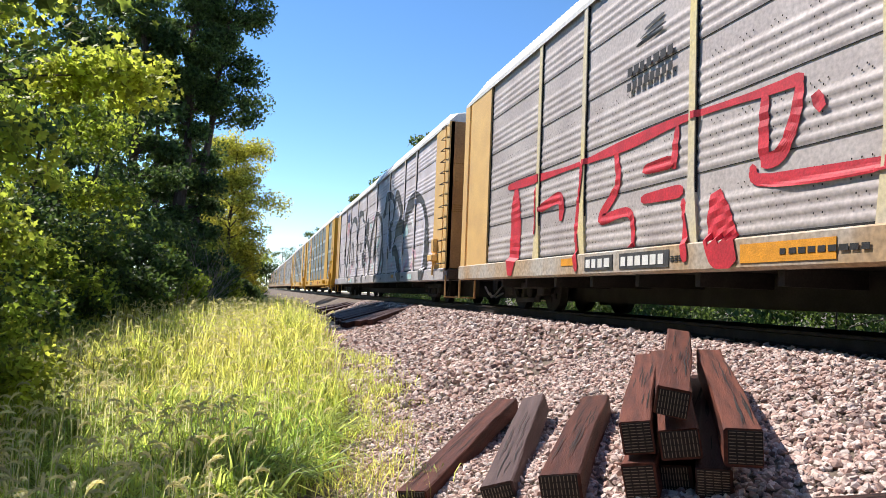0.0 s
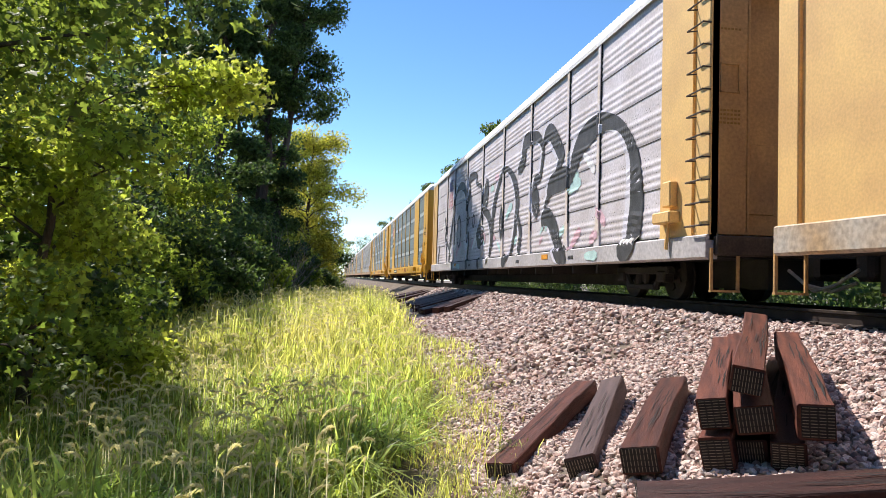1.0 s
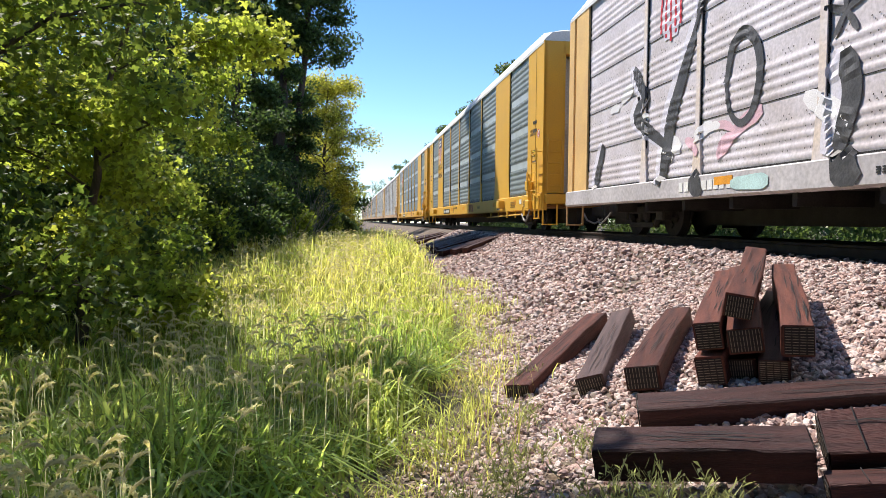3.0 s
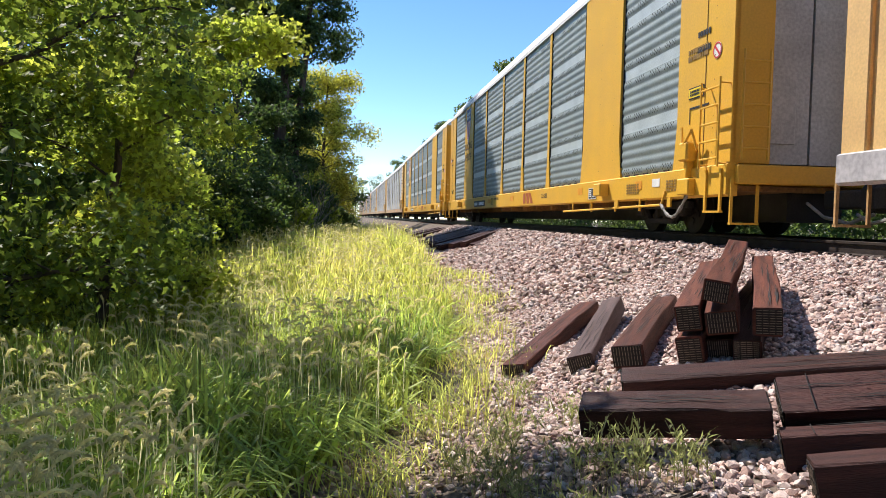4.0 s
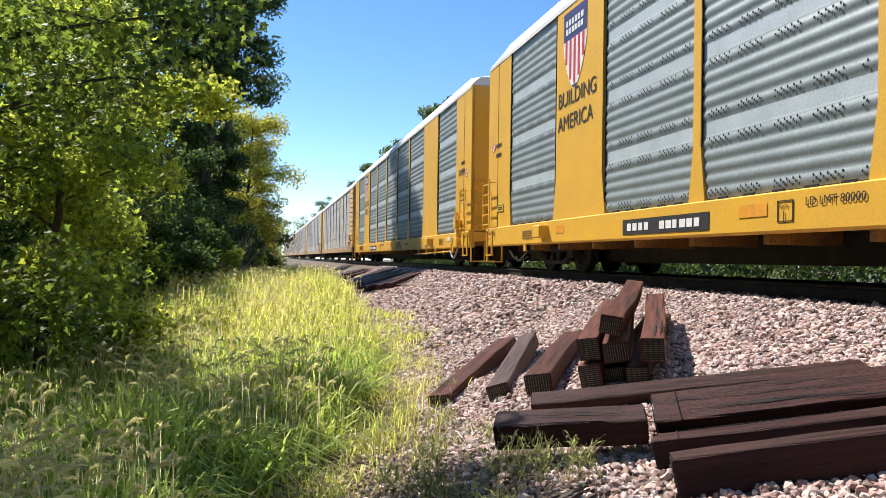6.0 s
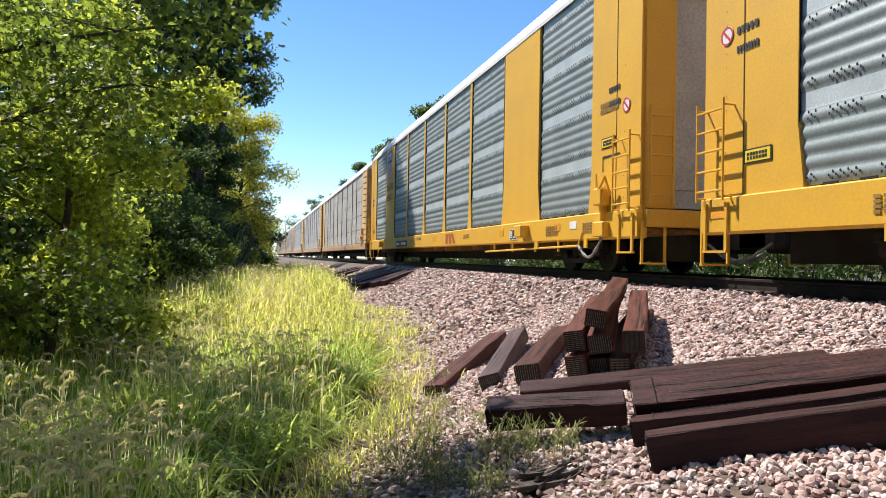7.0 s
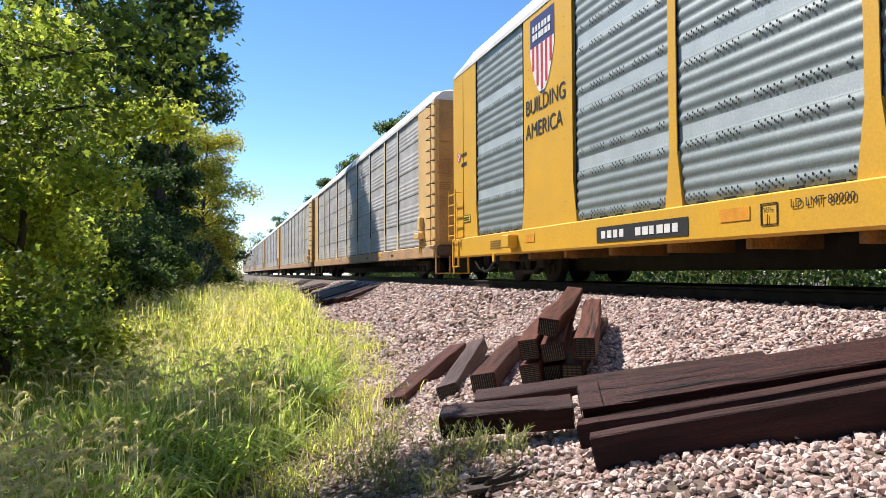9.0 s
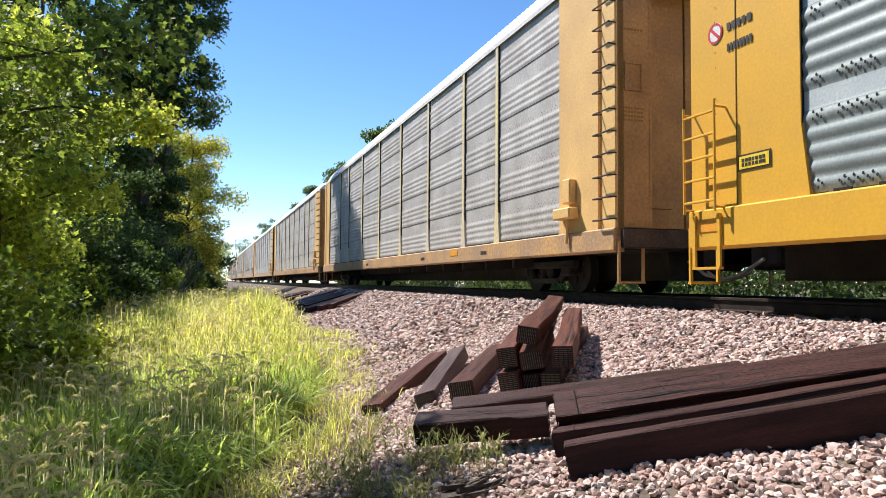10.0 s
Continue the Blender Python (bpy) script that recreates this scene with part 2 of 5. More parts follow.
def make_tie(seed, q, label, plates=True, length=2.59, wood=None, flat_rows=False, incised=False):
    x, y, z, head, pitch, roll, w, h = q
    t = part("railroad_tie", tie_mesh(seed, w, h, length), wood or M_TIE)
    t.matrix_basis = pose(x, y, z, pitch, roll, -head)
    tagged(t, label, "railroad tie", group="loose ties")
    rnd = random.Random(seed + 99)
    # checks: long thin drying cracks sunk as dark slivers in the top
    for k in range(9):
        bm = bmesh.new()
        cx, y0, ln = w * rnd.uniform(0.12, 0.88), rnd.uniform(0.0, 0.6) * length, rnd.uniform(0.1, 0.38) * length
        pts = [(cx + rnd.uniform(-0.008, 0.008) + 0.012 * i / 5, y0 + ln * i / 5) for i in range(6)]
        lo = [bm.verts.new((px - 0.0042 * math.sin(math.pi * (i + 0.3) / 5.6), py, 0.0075)) for i, (px, py) in enumerate(pts)]
        hi = [bm.verts.new((px + 0.0042 * math.sin(math.pi * (i + 0.3) / 5.6), py, 0.0075)) for i, (px, py) in enumerate(pts)]
        for i in range(5):
            bm.faces.new((lo[i], hi[i], hi[i + 1], lo[i + 1]))
        part("drying_crack", bm, M_HOLE, t)
    if plates:
        # toothed anti-splitting plate: thin sheet with rows of bent teeth
        for ye, s in ((-0.004, -1), (length + 0.004, 1)):
            bm = bmesh.new()
            m = 0.012
            box(bm, m, w - m, min(ye, ye + 0.003 * s), max(ye, ye + 0.003 * s), -h + m, -m)
            # rows of pressed ridges, upright or lying, each broken into short lengths
            across, along = (h, w) if flat_rows else (w, h)
            rows = 10
            for i in range(rows):
                c = m + (across - 2 * m) * (i + 0.5) / rows
                for k in range(4):
                    a0 = m + (along - 2 * m) * (k + 0.06 + rnd.uniform(0, 0.1)) / 4
                    a1 = m + (along - 2 * m) * (k + 0.86 + rnd.uniform(0, 0.1)) / 4
                    hw, y_in, y_out = 0.0024, ye + 0.002 * s, ye + 0.0065 * s
                    if flat_rows:
                        quad = [(a0, -c - hw), (a1, -c - hw), (a1, -c + hw), (a0, -c + hw)]
                    else:
                        quad = [(c - hw, -a1), (c + hw, -a1), (c + hw, -a0), (c - hw, -a0)]
                    lo = [bm.verts.new((px, y_in, pz)) for px, pz in quad]
                    hi = [bm.verts.new((px, y_out, pz)) for px, pz in quad]
                    bm.faces.new(hi).material_index = 1
                    for e in range(4):
                        bm.faces.new((lo[e], lo[(e + 1) % 4], hi[(e + 1) % 4], hi[e]))
            bmesh.ops.recalc_face_normals(bm, faces=bm.faces)
            part("end_plate", bm, [M_TIE_END, M_TOOTH], t, "ridged steel anti-splitting end plate")
    if incised:
        # lines of short incisions pressed into the top, and one saw cut near the end
        v, f = [], []
        for r in range(5):
            y = 0.35 + 0.03 * r
            while y < length - 0.1:
                cx = w * (0.14 + 0.18 * r) + rnd.uniform(-0.004, 0.004)
                b = len(v)
                v += [(cx - 0.0022, y, 0.0085), (cx + 0.0022, y, 0.0085), (cx + 0.0018, y + 0.022, 0.0085), (cx - 0.0018, y + 0.022, 0.0085)]
                f.append((b, b + 1, b + 2, b + 3))
                y += 0.075
        tagged(from_lists("incisions", v, f, M_HOLE, t), kind="stuff")
        bm = bmesh.new()
        box(bm, 0.004, w - 0.004, 0.150, 0.154, 0.004, 0.0088)
        part("saw_cut", bm, M_HOLE, t)
    return t


M_TOOTH = material("plate_ridge", (0.30, 0.24, 0.18), 0.6, metal=0.2, var=0.3)
PILE = "reddish-brown creosoted railroad tie in a heap on the ballast slope"
ROWS_FG = "dark creosoted railroad tie lying in a row on ballast"
SHORT = "short cut length of dark creosoted railroad tie among weeds"
TIES = {
    "A": (0.814, 5.056, -0.794, 36.613, 8.24, -9.199, 0.251, 0.16),
    "B": (1.24, 4.362, -0.602, 29.072, 5.709, -18.647, 0.232, 0.185),
    "C": (1.475, 3.927, -0.404, 32.256, 3.498, -9.395, 0.255, 0.185),
    "D": (1.948, 3.788, -0.06, 32.889, 5.415, -9.451, 0.196, 0.21),
    "E": (2.145, 3.675, 0.178, 32.887, 6.01, 7.292, 0.205, 0.179),
    "L": (2.295, 3.224, 0.008, 31.207, 5.924, -2.295, 0.204, 0.212),
    "K": (2.144, 3.668, -0.091, 31.0, 7.055, -9.509, 0.243, 0.187),
    "M": (1.943, 3.75, -0.314, 35.949, 4.69, -10.158, 0.205, 0.213),
    "N": (2.218, 3.773, -0.323, 38.915, 7.245, -7.276, 0.19, 0.191),
    "O": (2.314, 3.535, -0.281, 36.184, 6.945, -3.078, 0.21, 0.182),
    "F": (1.432, 1.354, -0.443, 117.502, 12.34, -4.754, 0.229, 0.271),
    "G": (1.571, 1.786, -0.445, 119.255, 11.697, -3.056, 0.22, 0.18),
    "H": (1.69, 2.014, -0.226, 111.756, 11.748, 27.616, 0.29, 0.18),
    "I": (0.72, 2.401, -0.397, 114.041, 6.947, 14.0, 0.232, 0.18),
    "J": (1.315, 3.281, -0.442, 110.157, 8.398, 11.444, 0.245, 0.18),
}
for k, (key, q) in enumerate(TIES.items()):
    wood = M_TIE_DARK if key in "FGHIJNO" else M_TIE_GREY if key == "B" else M_TIE
    make_tie(k, q, SHORT if key == "I" else ROWS_FG if key in "FGHIJ" else PILE, length=0.99 if key == "I" else 2.59, wood=wood, flat_rows=key in "DLMO", incised=key in "GH")


# ---- train ----
W2 = 1.55


def corrugation(z, z0, z1, style):
    """Depth of the side sheet at height z: ridged sheets with smooth bands between."""
    u = z - z0
    if style == "yellow":
        sheet = (z1 - z0) / 4.0
        w = u % sheet
        if w > sheet * 0.80:
            return 0.0
        n = 5
        p = (w / (sheet * 0.80) * n) % 1.0
        return 0.020 * (0.5 - 0.5 * math.cos(2 * math.pi * p)) ** 0.7
    sheet = (z1 - z0) / 5.0
    w = u % sheet
    if w > sheet * 0.62:
        return 0.0
    p = (w / (sheet * 0.62) * 4) % 1.0
    return 0.016 * (0.5 - 0.5 * math.cos(2 * math.pi * p)) ** 0.8


def sheet_mesh(name, y0, y1, z0, z1, style, mat):
    """A ridged sheet facing -x, from the profile swept along y."""
    n = 150 if style == "yellow" else 130
    prof = [(-corrugation(z0 + (z1 - z0) * i / n, z0, z1, style), z0 + (z1 - z0) * i / n) for i in range(n + 1)]
    v = [(x, y, z) for y in (y0, y1) for x, z in prof]
    k = n + 1
    f = [(i, i + 1, k + i + 1, k + i) for i in range(n)]
    # thickness behind
    b = len(v)
    v += [(0.03, y0, z0), (0.03, y0, z1), (0.03, y1, z0), (0.03, y1, z1)]
    f += [(b, b + 2, b + 3, b + 1)]
    me = bpy.data.meshes.new(name)
    me.from_pydata(v, [], f)
    me.update()
    me.materials.append(mat)
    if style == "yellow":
        # the plain bands between the ridged sheets, coloured lighter for the sun they face
        me.materials.append(M_GALV_LIT)
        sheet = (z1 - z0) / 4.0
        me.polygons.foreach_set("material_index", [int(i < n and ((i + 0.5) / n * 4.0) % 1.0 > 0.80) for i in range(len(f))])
    me.polygons.foreach_set("use_smooth", [True] * len(me.polygons))
    return me


def holes_mesh(name, y0, y1, z0, z1, style):
    """Rows of small punched openings along the sheets."""
    v, f = [], []
    if style == "yellow":
        sheet = (z1 - z0) / 4.0
        rows = [z0 + s * sheet + a * sheet for s in range(4) for a in (0.045, 0.08, 0.115, 0.70, 0.735, 0.77)]
        step, rad = 0.10, 0.018
        groups = lambda y: (y / 0.62) % 1.0 < 0.72
    else:
        sheet = (z1 - z0) / 5.0
        rows = [z0 + s * sheet + a * sheet for s in range(3) for a in (0.18, 0.34, 0.50, 0.66, 0.72)]
        step, rad = 0.11, 0.012
        groups = lambda y: (y / 0.5) % 1.0 < 0.55
    for j, z in enumerate(rows):
        y = y0 + 0.15 + (j % 2) * step / 2
        while y < y1 - 0.12:
            if groups(y):
                x = -corrugation(z, z0, z1, style) - 0.008
                b = len(v)
                v += [(x, y + rad * 0.8 * math.cos(a), z + rad * math.sin(a)) for a in (0.5, 1.57, 2.64, 3.67, 4.71, 5.76)]
                f += [(b, b + 5, b + 4, b + 3, b + 2, b + 1)]
            y += step
    me = bpy.data.meshes.new(name)
    me.from_pydata(v, [], f)
    me.update()
    me.materials.append(M_HOLE)
    return me


def punched(panel, me):
    tagged(shared("perforation", me, panel), kind="stuff")


def wheelset():
    bm = bmesh.new()
    for s in (-0.75, 0.75):
        tube(bm, (s - 0.065, 0, 0), (s + 0.065, 0, 0), 0.42, 28)
        tube(bm, (s + (0.09 if s < 0 else -0.09), 0, 0), (s + (0.07 if s < 0 else -0.07), 0, 0), 0.445, 28)
    tube(bm, (-1.05, 0, 0), (1.05, 0, 0), 0.085, 10)
    for s in (-0.83, 0.83):
        for k in range(5):
            a = k * math.tau / 5
            box(bm, s - 0.015, s + 0.015, 0.2 * math.cos(a) - 0.05, 0.2 * math.cos(a) + 0.05, 0.2 * math.sin(a) - 0.05, 0.2 * math.sin(a) + 0.05)
    me = bpy.data.meshes.new("wheelset")
    bm.to_mesh(me)
    bm.free()
    me.materials.append(M_DARK)
    return me


def truck_frame():
    bm = bmesh.new()
    for s in (-1.0, 1.0):
        box(bm, s - 0.07, s + 0.07, -1.1, 1.1, 0.44, 0.58, 0.02)
        box(bm, s - 0.07, s + 0.07, -0.55, 0.55, 0.16, 0.26, 0.02)
        for k in (-1, 1):
            tube(bm, (s, k * 0.5, 0.2), (s, k * 0.8, 0.5), 0.06, 6)
            box(bm, s - 0.1, s + 0.1, k * 0.86 - 0.16, k * 0.86 + 0.16, 0.30, 0.50, 0.03)
            tube(bm, (s, k * 0.16, 0.24), (s, k * 0.16, 0.46), 0.07, 8)
    box(bm, -1.0, 1.0, -0.2, 0.2, 0.3, 0.62, 0.02)
    me = bpy.data.meshes.new("truck_frame")
    bm.to_mesh(me)
    bm.free()
    me.materials.append(M_DARK)
    return me


WHEEL_ME, TRUCK_ME = wheelset(), truck_frame()
ROLLING = []


def ladder(bm, x, y0, y1, z0, z1, n, along="y"):
    """Two stiles and n rungs."""
    r = 0.016
    if along == "y":
        for y in (y0, y1):
            tube(bm, (x, y, z0), (x, y, z1), r)
        for i in range(n):
            z = z0 + (z1 - z0) * (i + 0.5) / n
            tube(bm, (x, y0, z), (x, y1, z), r)
    else:
        for xx in (y0, y1):
            tube(bm, (xx, x, z0), (xx, x, z1), r)
        for i in range(n):
            z = z0 + (z1 - z0) * (i + 0.5) / n
            tube(bm, (y0, x, z), (y1, x, z), r)


def post_bm(y, w, z0, z1, flare, x=-W2, depth=0.05):
    """A side post that widens at its foot."""
    bm = bmesh.new()
    pts = [(-w / 2 - flare, z0), (w / 2 + flare, z0), (w / 2, z0 + 0.75), (w / 2, z1), (-w / 2, z1), (-w / 2, z0 + 0.75)]
    a = [bm.verts.new((x - 0.012, y + p, z)) for p, z in pts]
    b = [bm.verts.new((x + depth, y + p, z)) for p, z in pts]
    bm.faces.new(a)
    bm.faces.new(b[::-1])
    for i in range(6):
        bm.faces.new((a[i], b[i], b[(i + 1) % 6], a[(i + 1) % 6]))
    bmesh.ops.recalc_face_normals(bm, faces=bm.faces)
    return bm


def roof_mesh(y0, y1, ze, mat, rise=0.58):
    """The bowed ridged roof, its ends drawn down."""
    prof = [(-W2 - 0.02, ze - 0.06), (-W2 - 0.02, ze + 0.03), (-W2 + 0.05, ze + 0.16), (-W2 + 0.22, ze + rise * 0.72), (-0.8, ze + rise * 0.93), (0, ze + rise)]
    prof = prof + [(-x, z) for x, z in prof[-2::-1]]
    n = int((y1 - y0) / 0.2)
    v, f = [], []
    for j in range(2 * n + 1):
        y = y0 + (y1 - y0) * j / (2 * n)
        e = min(y - y0, y1 - y)
        low = 0.42 * max(0.0, 1 - e / 0.9) if e < 0.9 else 0.0
        rid = 0.012 if j % 2 else 0.0
        for x, z in prof:
            zz = z + rid if z > ze + 0.1 else z
            zz = ze + (zz - ze) * (1 - low) if zz > ze else zz
            v.append((x * (1 + (0.004 if rid else 0)), y, zz))
    k = len(prof)
    for j in range(2 * n):
        for i in range(k - 1):
            f.append((j * k + i, j * k + i + 1, (j + 1) * k + i + 1, (j + 1) * k + i))
    f += [tuple(range(k)), tuple(range(2 * n * k + k - 1, 2 * n * k - 1, -1))]
    me = bpy.data.meshes.new("roof")
    me.from_pydata(v, [], f)
    me.update()
    me.materials.append(mat)
    return me


def end_parts(car, start, length, zs, ze, paint, door_mat, small):
    """What closes each end: corner posts, a recessed door, ladders, steps, coupler and hose."""
    for side in (0, 1):
        f = -1 if side == 0 else 1            # outward
        y = start if side == 0 else length
        bm = bmesh.new()
        for s in (-1, 1):
            box(bm, min(s * 1.54, s * 0.98), max(s * 1.54, s * 0.98), min(y, y - f * 0.05), max(y, y - f * 0.05), zs, ze, 0.01)
            box(bm, min(s * 1.00, s * 0.95), max(s * 1.00, s * 0.95), min(y, y - f * 0.58), max(y, y - f * 0.58), zs, ze - 0.1)
        box(bm, -1.0, 1.0, min(y, y - f * 0.3), max(y, y - f * 0.3), ze - 0.35, ze, 0.01)
        part("end_frame", bm, paint, car)
        bm = bmesh.new()
        box(bm, -0.95, -0.02, min(y - f * 0.50, y - f * 0.56), max(y - f * 0.50, y - f * 0.56), zs + 0.05, ze - 0.35)
        box(bm, 0.02, 0.95, min(y - f * 0.50, y - f * 0.56), max(y - f * 0.50, y - f * 0.56), zs + 0.05, ze - 0.35)
        box(bm, -0.7, -0.25, min(y - f * 0.475, y - f * 0.50), max(y - f * 0.475, y - f * 0.50), zs + 0.35, zs + 1.4, 0.01)
        part("end_door", bm, door_mat, car)
        bm = bmesh.new()
        if small:
            ladder(bm, y + f * 0.10, 1.05, 1.45, zs + 0.05, zs + 1.6, 5, "x")
        else:
            ladder(bm, y + f * 0.10, -1.45, -1.05, zs + 0.05, zs + 1.6, 5, "x")
        part("end_ladder", bm, paint, car)
        bm = bmesh.new()
        box(bm, -1.5, 1.5, min(y, y + f * 0.12), max(y, y + f * 0.12), zs - 0.30, zs - 0.02, 0.02)
        part("end_sill", bm, M_OLDSTEEL if small else paint, car)
        if small:
            bm = bmesh.new()
            for a in ((-1.42, -1.12, 3.0, 3.02), (-1.42, -1.12, 3.40, 3.42), (-1.42, -1.40, 3.0, 3.42), (-1.14, -1.12, 3.0, 3.42)):
                box(bm, a[0], a[1], min(y, y + f * 0.02), max(y, y + f * 0.02), a[2], a[3])
            part("placard_frame", bm, paint, car)
            # stencilled notes on the end, too small to read
            for z0, rows in ((2.55, 4), (3.9, 1)):
                bm = bmesh.new()
                for r in range(rows):
                    for k in range(6):
                        box(bm, -1.42 + 0.055 * k, -1.42 + 0.055 * k + 0.04, min(y + f * 0.001, y + f * 0.003), max(y + f * 0.001, y + f * 0.003), z0 + 0.06 * r, z0 + 0.06 * r + 0.03)
                tagged(part("stencil", bm, M_STENCIL, car), kind="stuff")
        for s in (-1, 1):
            bm = bmesh.new()
            x = s * 1.35
            for q in (-0.2, 0.2):
                box(bm, x + q - 0.02, x + q + 0.02, y + f * 0.05 - 0.015, y + f * 0.05 + 0.015, 0.18, zs - 0.2)
            box(bm, x - 0.22, x + 0.22, y + f * 0.05 - 0.03, y + f * 0.05 + 0.03, 0.17, 0.20)
            part("sill_step", bm, paint, car)
        bm = bmesh.new()
        box(bm, -0.16, 0.16, min(y + f * 0.1, y + f * 1.15), max(y + f * 0.1, y + f * 1.15), 0.42, 0.68, 0.03)
        box(bm, -0.22, 0.22, min(y + f * 1.12, y + f * 1.42), max(y + f * 1.12, y + f * 1.42), 0.36, 0.74, 0.06)
        part("coupler", bm, M_DARK, car)
        bm = bmesh.new()
        pts = [(-0.4, y + f * 0.1, 0.5), (-0.42, y + f * 0.5, 0.30), (-0.38, y + f * 0.95, 0.22), (-0.3, y + f * 1.3, 0.34)]
        for a, b in zip(pts, pts[1:]):
            tube(bm, a, b, 0.025)
        part("brake_hose", bm, M_HOSE, car)


# faded yellow turned darker, with the shade of the car ends in the colour
M_SHADED_END = material("shaded_tan_end", (0.50, 0.30, 0.115), 0.65, var=0.2, scale=1.2, fine=20, second=(0.34, 0.20, 0.085))
M_UNDERYEL = material("grimy_yellow_underframe", (0.36, 0.17, 0.035), 0.7, var=0.35, scale=2, fine=25, second=(0.16, 0.085, 0.035))
M_OLDSTEEL = material("grimy_steel", (0.09, 0.065, 0.05), 0.7, metal=0.2, var=0.4, scale=3, fine=30)
M_HOSE = material("rubber_hose", (0.25, 0.24, 0.22), 0.6)
M_LETTER_W = material("white_lettering", (0.78, 0.78, 0.75), 0.6, var=0.1)
M_LETTER_K = material("black_lettering", (0.02, 0.02, 0.022), 0.6, var=0.1)


def under_parts(car, length, start=0.0, frame_mat=None):
    bm = bmesh.new()
    box(bm, -0.45, 0.45, start + 0.3, length - 0.3, 0.22, 0.72)
    part("centre_sill", bm, M_DARK, car)
    bm = bmesh.new()
    box(bm, -1.5, 1.5, start + 0.1, length - 0.1, 0.66, 0.74)
    for k in range(15):
        y = 3.0 + k * (length - 6) / 14
        box(bm, -1.48, 1.48, y - 0.05, y + 0.05, 0.46, 0.70)
    part("underframe", bm, frame_mat or M_DARK, car)
    for ty in (start + 3.3, length - 3.3):
        t = shared("truck", TRUCK_ME, car, pose(0, ty, 0))
        for k in (-0.86, 0.86):
            w = shared("wheelset", WHEEL_ME, t, pose(0, k, 0.42))
            ROLLING.append((w, k))


def sill_part(car, length, z0, z1, mat, start=0.0):
    bm = bmesh.new()
    prof = [(-W2 - 0.03, z1), (-W2 - 0.06, z1 - 0.02), (-W2 - 0.06, z0 + 0.03), (-W2 - 0.02, z0), (-W2 + 0.12, z0), (-W2 + 0.12, z1)]
    ends = []
    for y in (start, length):
        ends.append([bm.verts.new((x, y, z)) for x, z in prof])
    k = len(prof)
    for i in range(k):
        bm.faces.new((ends[0][i], ends[0][(i + 1) % k], ends[1][(i + 1) % k], ends[1][i]))
    bm.faces.new(ends[0])
    bm.faces.new(ends[1][::-1])
    bmesh.ops.recalc_face_normals(bm, faces=bm.faces)
    part("side_sill", bm, mat, car)
    bm = bmesh.new()
    box(bm, W2 - 0.1, W2 + 0.05, start, length, z0, z1)
    part("side_sill", bm, mat, car)


def text_part(car, text, y, z, size, mat, x=-W2 - 0.075, squash=1.0):
    """Flat lettering on the near side, read from the camera's side."""
    cu = bpy.data.curves.new("lettering", "FONT")
    cu.body, cu.size, cu.extrude = text, size, 0.001
    tmp = bpy.data.objects.new("tmp", cu)
    me = bpy.data.meshes.new_from_object(tmp)
    me.name = "lettering"
    bpy.data.objects.remove(tmp)
    me.materials.append(mat)
    return shared("lettering", me, car, Matrix.Translation((x, y, z)) @ Matrix(((0, 0, -1, 0), (-squash, 0, 0, 0), (0, 1, 0, 0), (0, 0, 0, 1))))


def plate(car, name, y0, y1, z0, z1, mat, x=-W2 - 0.066, label=""):
    bm = bmesh.new()
    box(bm, x - 0.003, x + 0.003, y0, y1, z0, z1)
    return part(name, bm, mat, car, label)


Y_Z0, Y_Z1, Y_P0 = 0.58, 5.23, 1.05
Y_LEN = 27.35
Y_PANELS = [(1.6, 4.2), (6.4, 9.25), (9.25, 12.1), (12.1, 15.0), (15.0, 18.02), (18.02, 20.83), (22.86, 25.75)]


def yellow_car():
    car = new("autorack_car")
    under_parts(car, Y_LEN, 0.0, M_UNDERYEL)
    sill_part(car, Y_LEN, Y_Z0, Y_P0, M_YELLOW)
    for i, (a, b) in enumerate(Y_PANELS):
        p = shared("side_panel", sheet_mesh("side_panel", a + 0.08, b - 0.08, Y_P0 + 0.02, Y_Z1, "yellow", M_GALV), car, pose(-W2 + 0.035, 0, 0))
        punched(p, holes_mesh("perforation", a + 0.08, b - 0.08, Y_P0 + 0.02, Y_Z1, "yellow"))
        for e in (a + 0.075, b - 0.087):
            bm = bmesh.new()
            box(bm, -W2 + 0.002, -W2 + 0.034, e, e + 0.012, Y_P0 + 0.03, Y_Z1 - 0.02)
            part("edge_gap", bm, M_HOLE, p).matrix_parent_inverse = pose(W2 - 0.035, 0, 0)
    for y in (1.6, 9.25, 12.1, 15.0, 18.02, 25.75):
        part("side_post", post_bm(y, 0.17, Y_P0, Y_Z1, 0.10), M_YELLOW, car)
    for a, b in ((0.0, 1.6), (4.2, 6.4), (20.83, 22.86), (25.75, Y_LEN)):
        w = b - a
        part("blank_panel", post_bm((a + b) / 2, w, Y_P0, Y_Z1, 0.0 if a == 0 or b == Y_LEN else 0.12, depth=0.07), M_YELLOW, car)
    bm = bmesh.new()
    box(bm, W2 - 0.04, W2, 0, Y_LEN, Y_P0, Y_Z1)
    part("far_side", bm, M_GALV, car)
    shared("roof", roof_mesh(0.05, Y_LEN - 0.05, Y_Z1, M_ROOF), car)
    end_parts(car, 0.0, Y_LEN, Y_P0, Y_Z1, M_YELLOW, M_GREY, False)
    return car


G_Z0, G_Z1, G_P0 = 0.63, 5.10, 0.98
G_LEN = 25.7


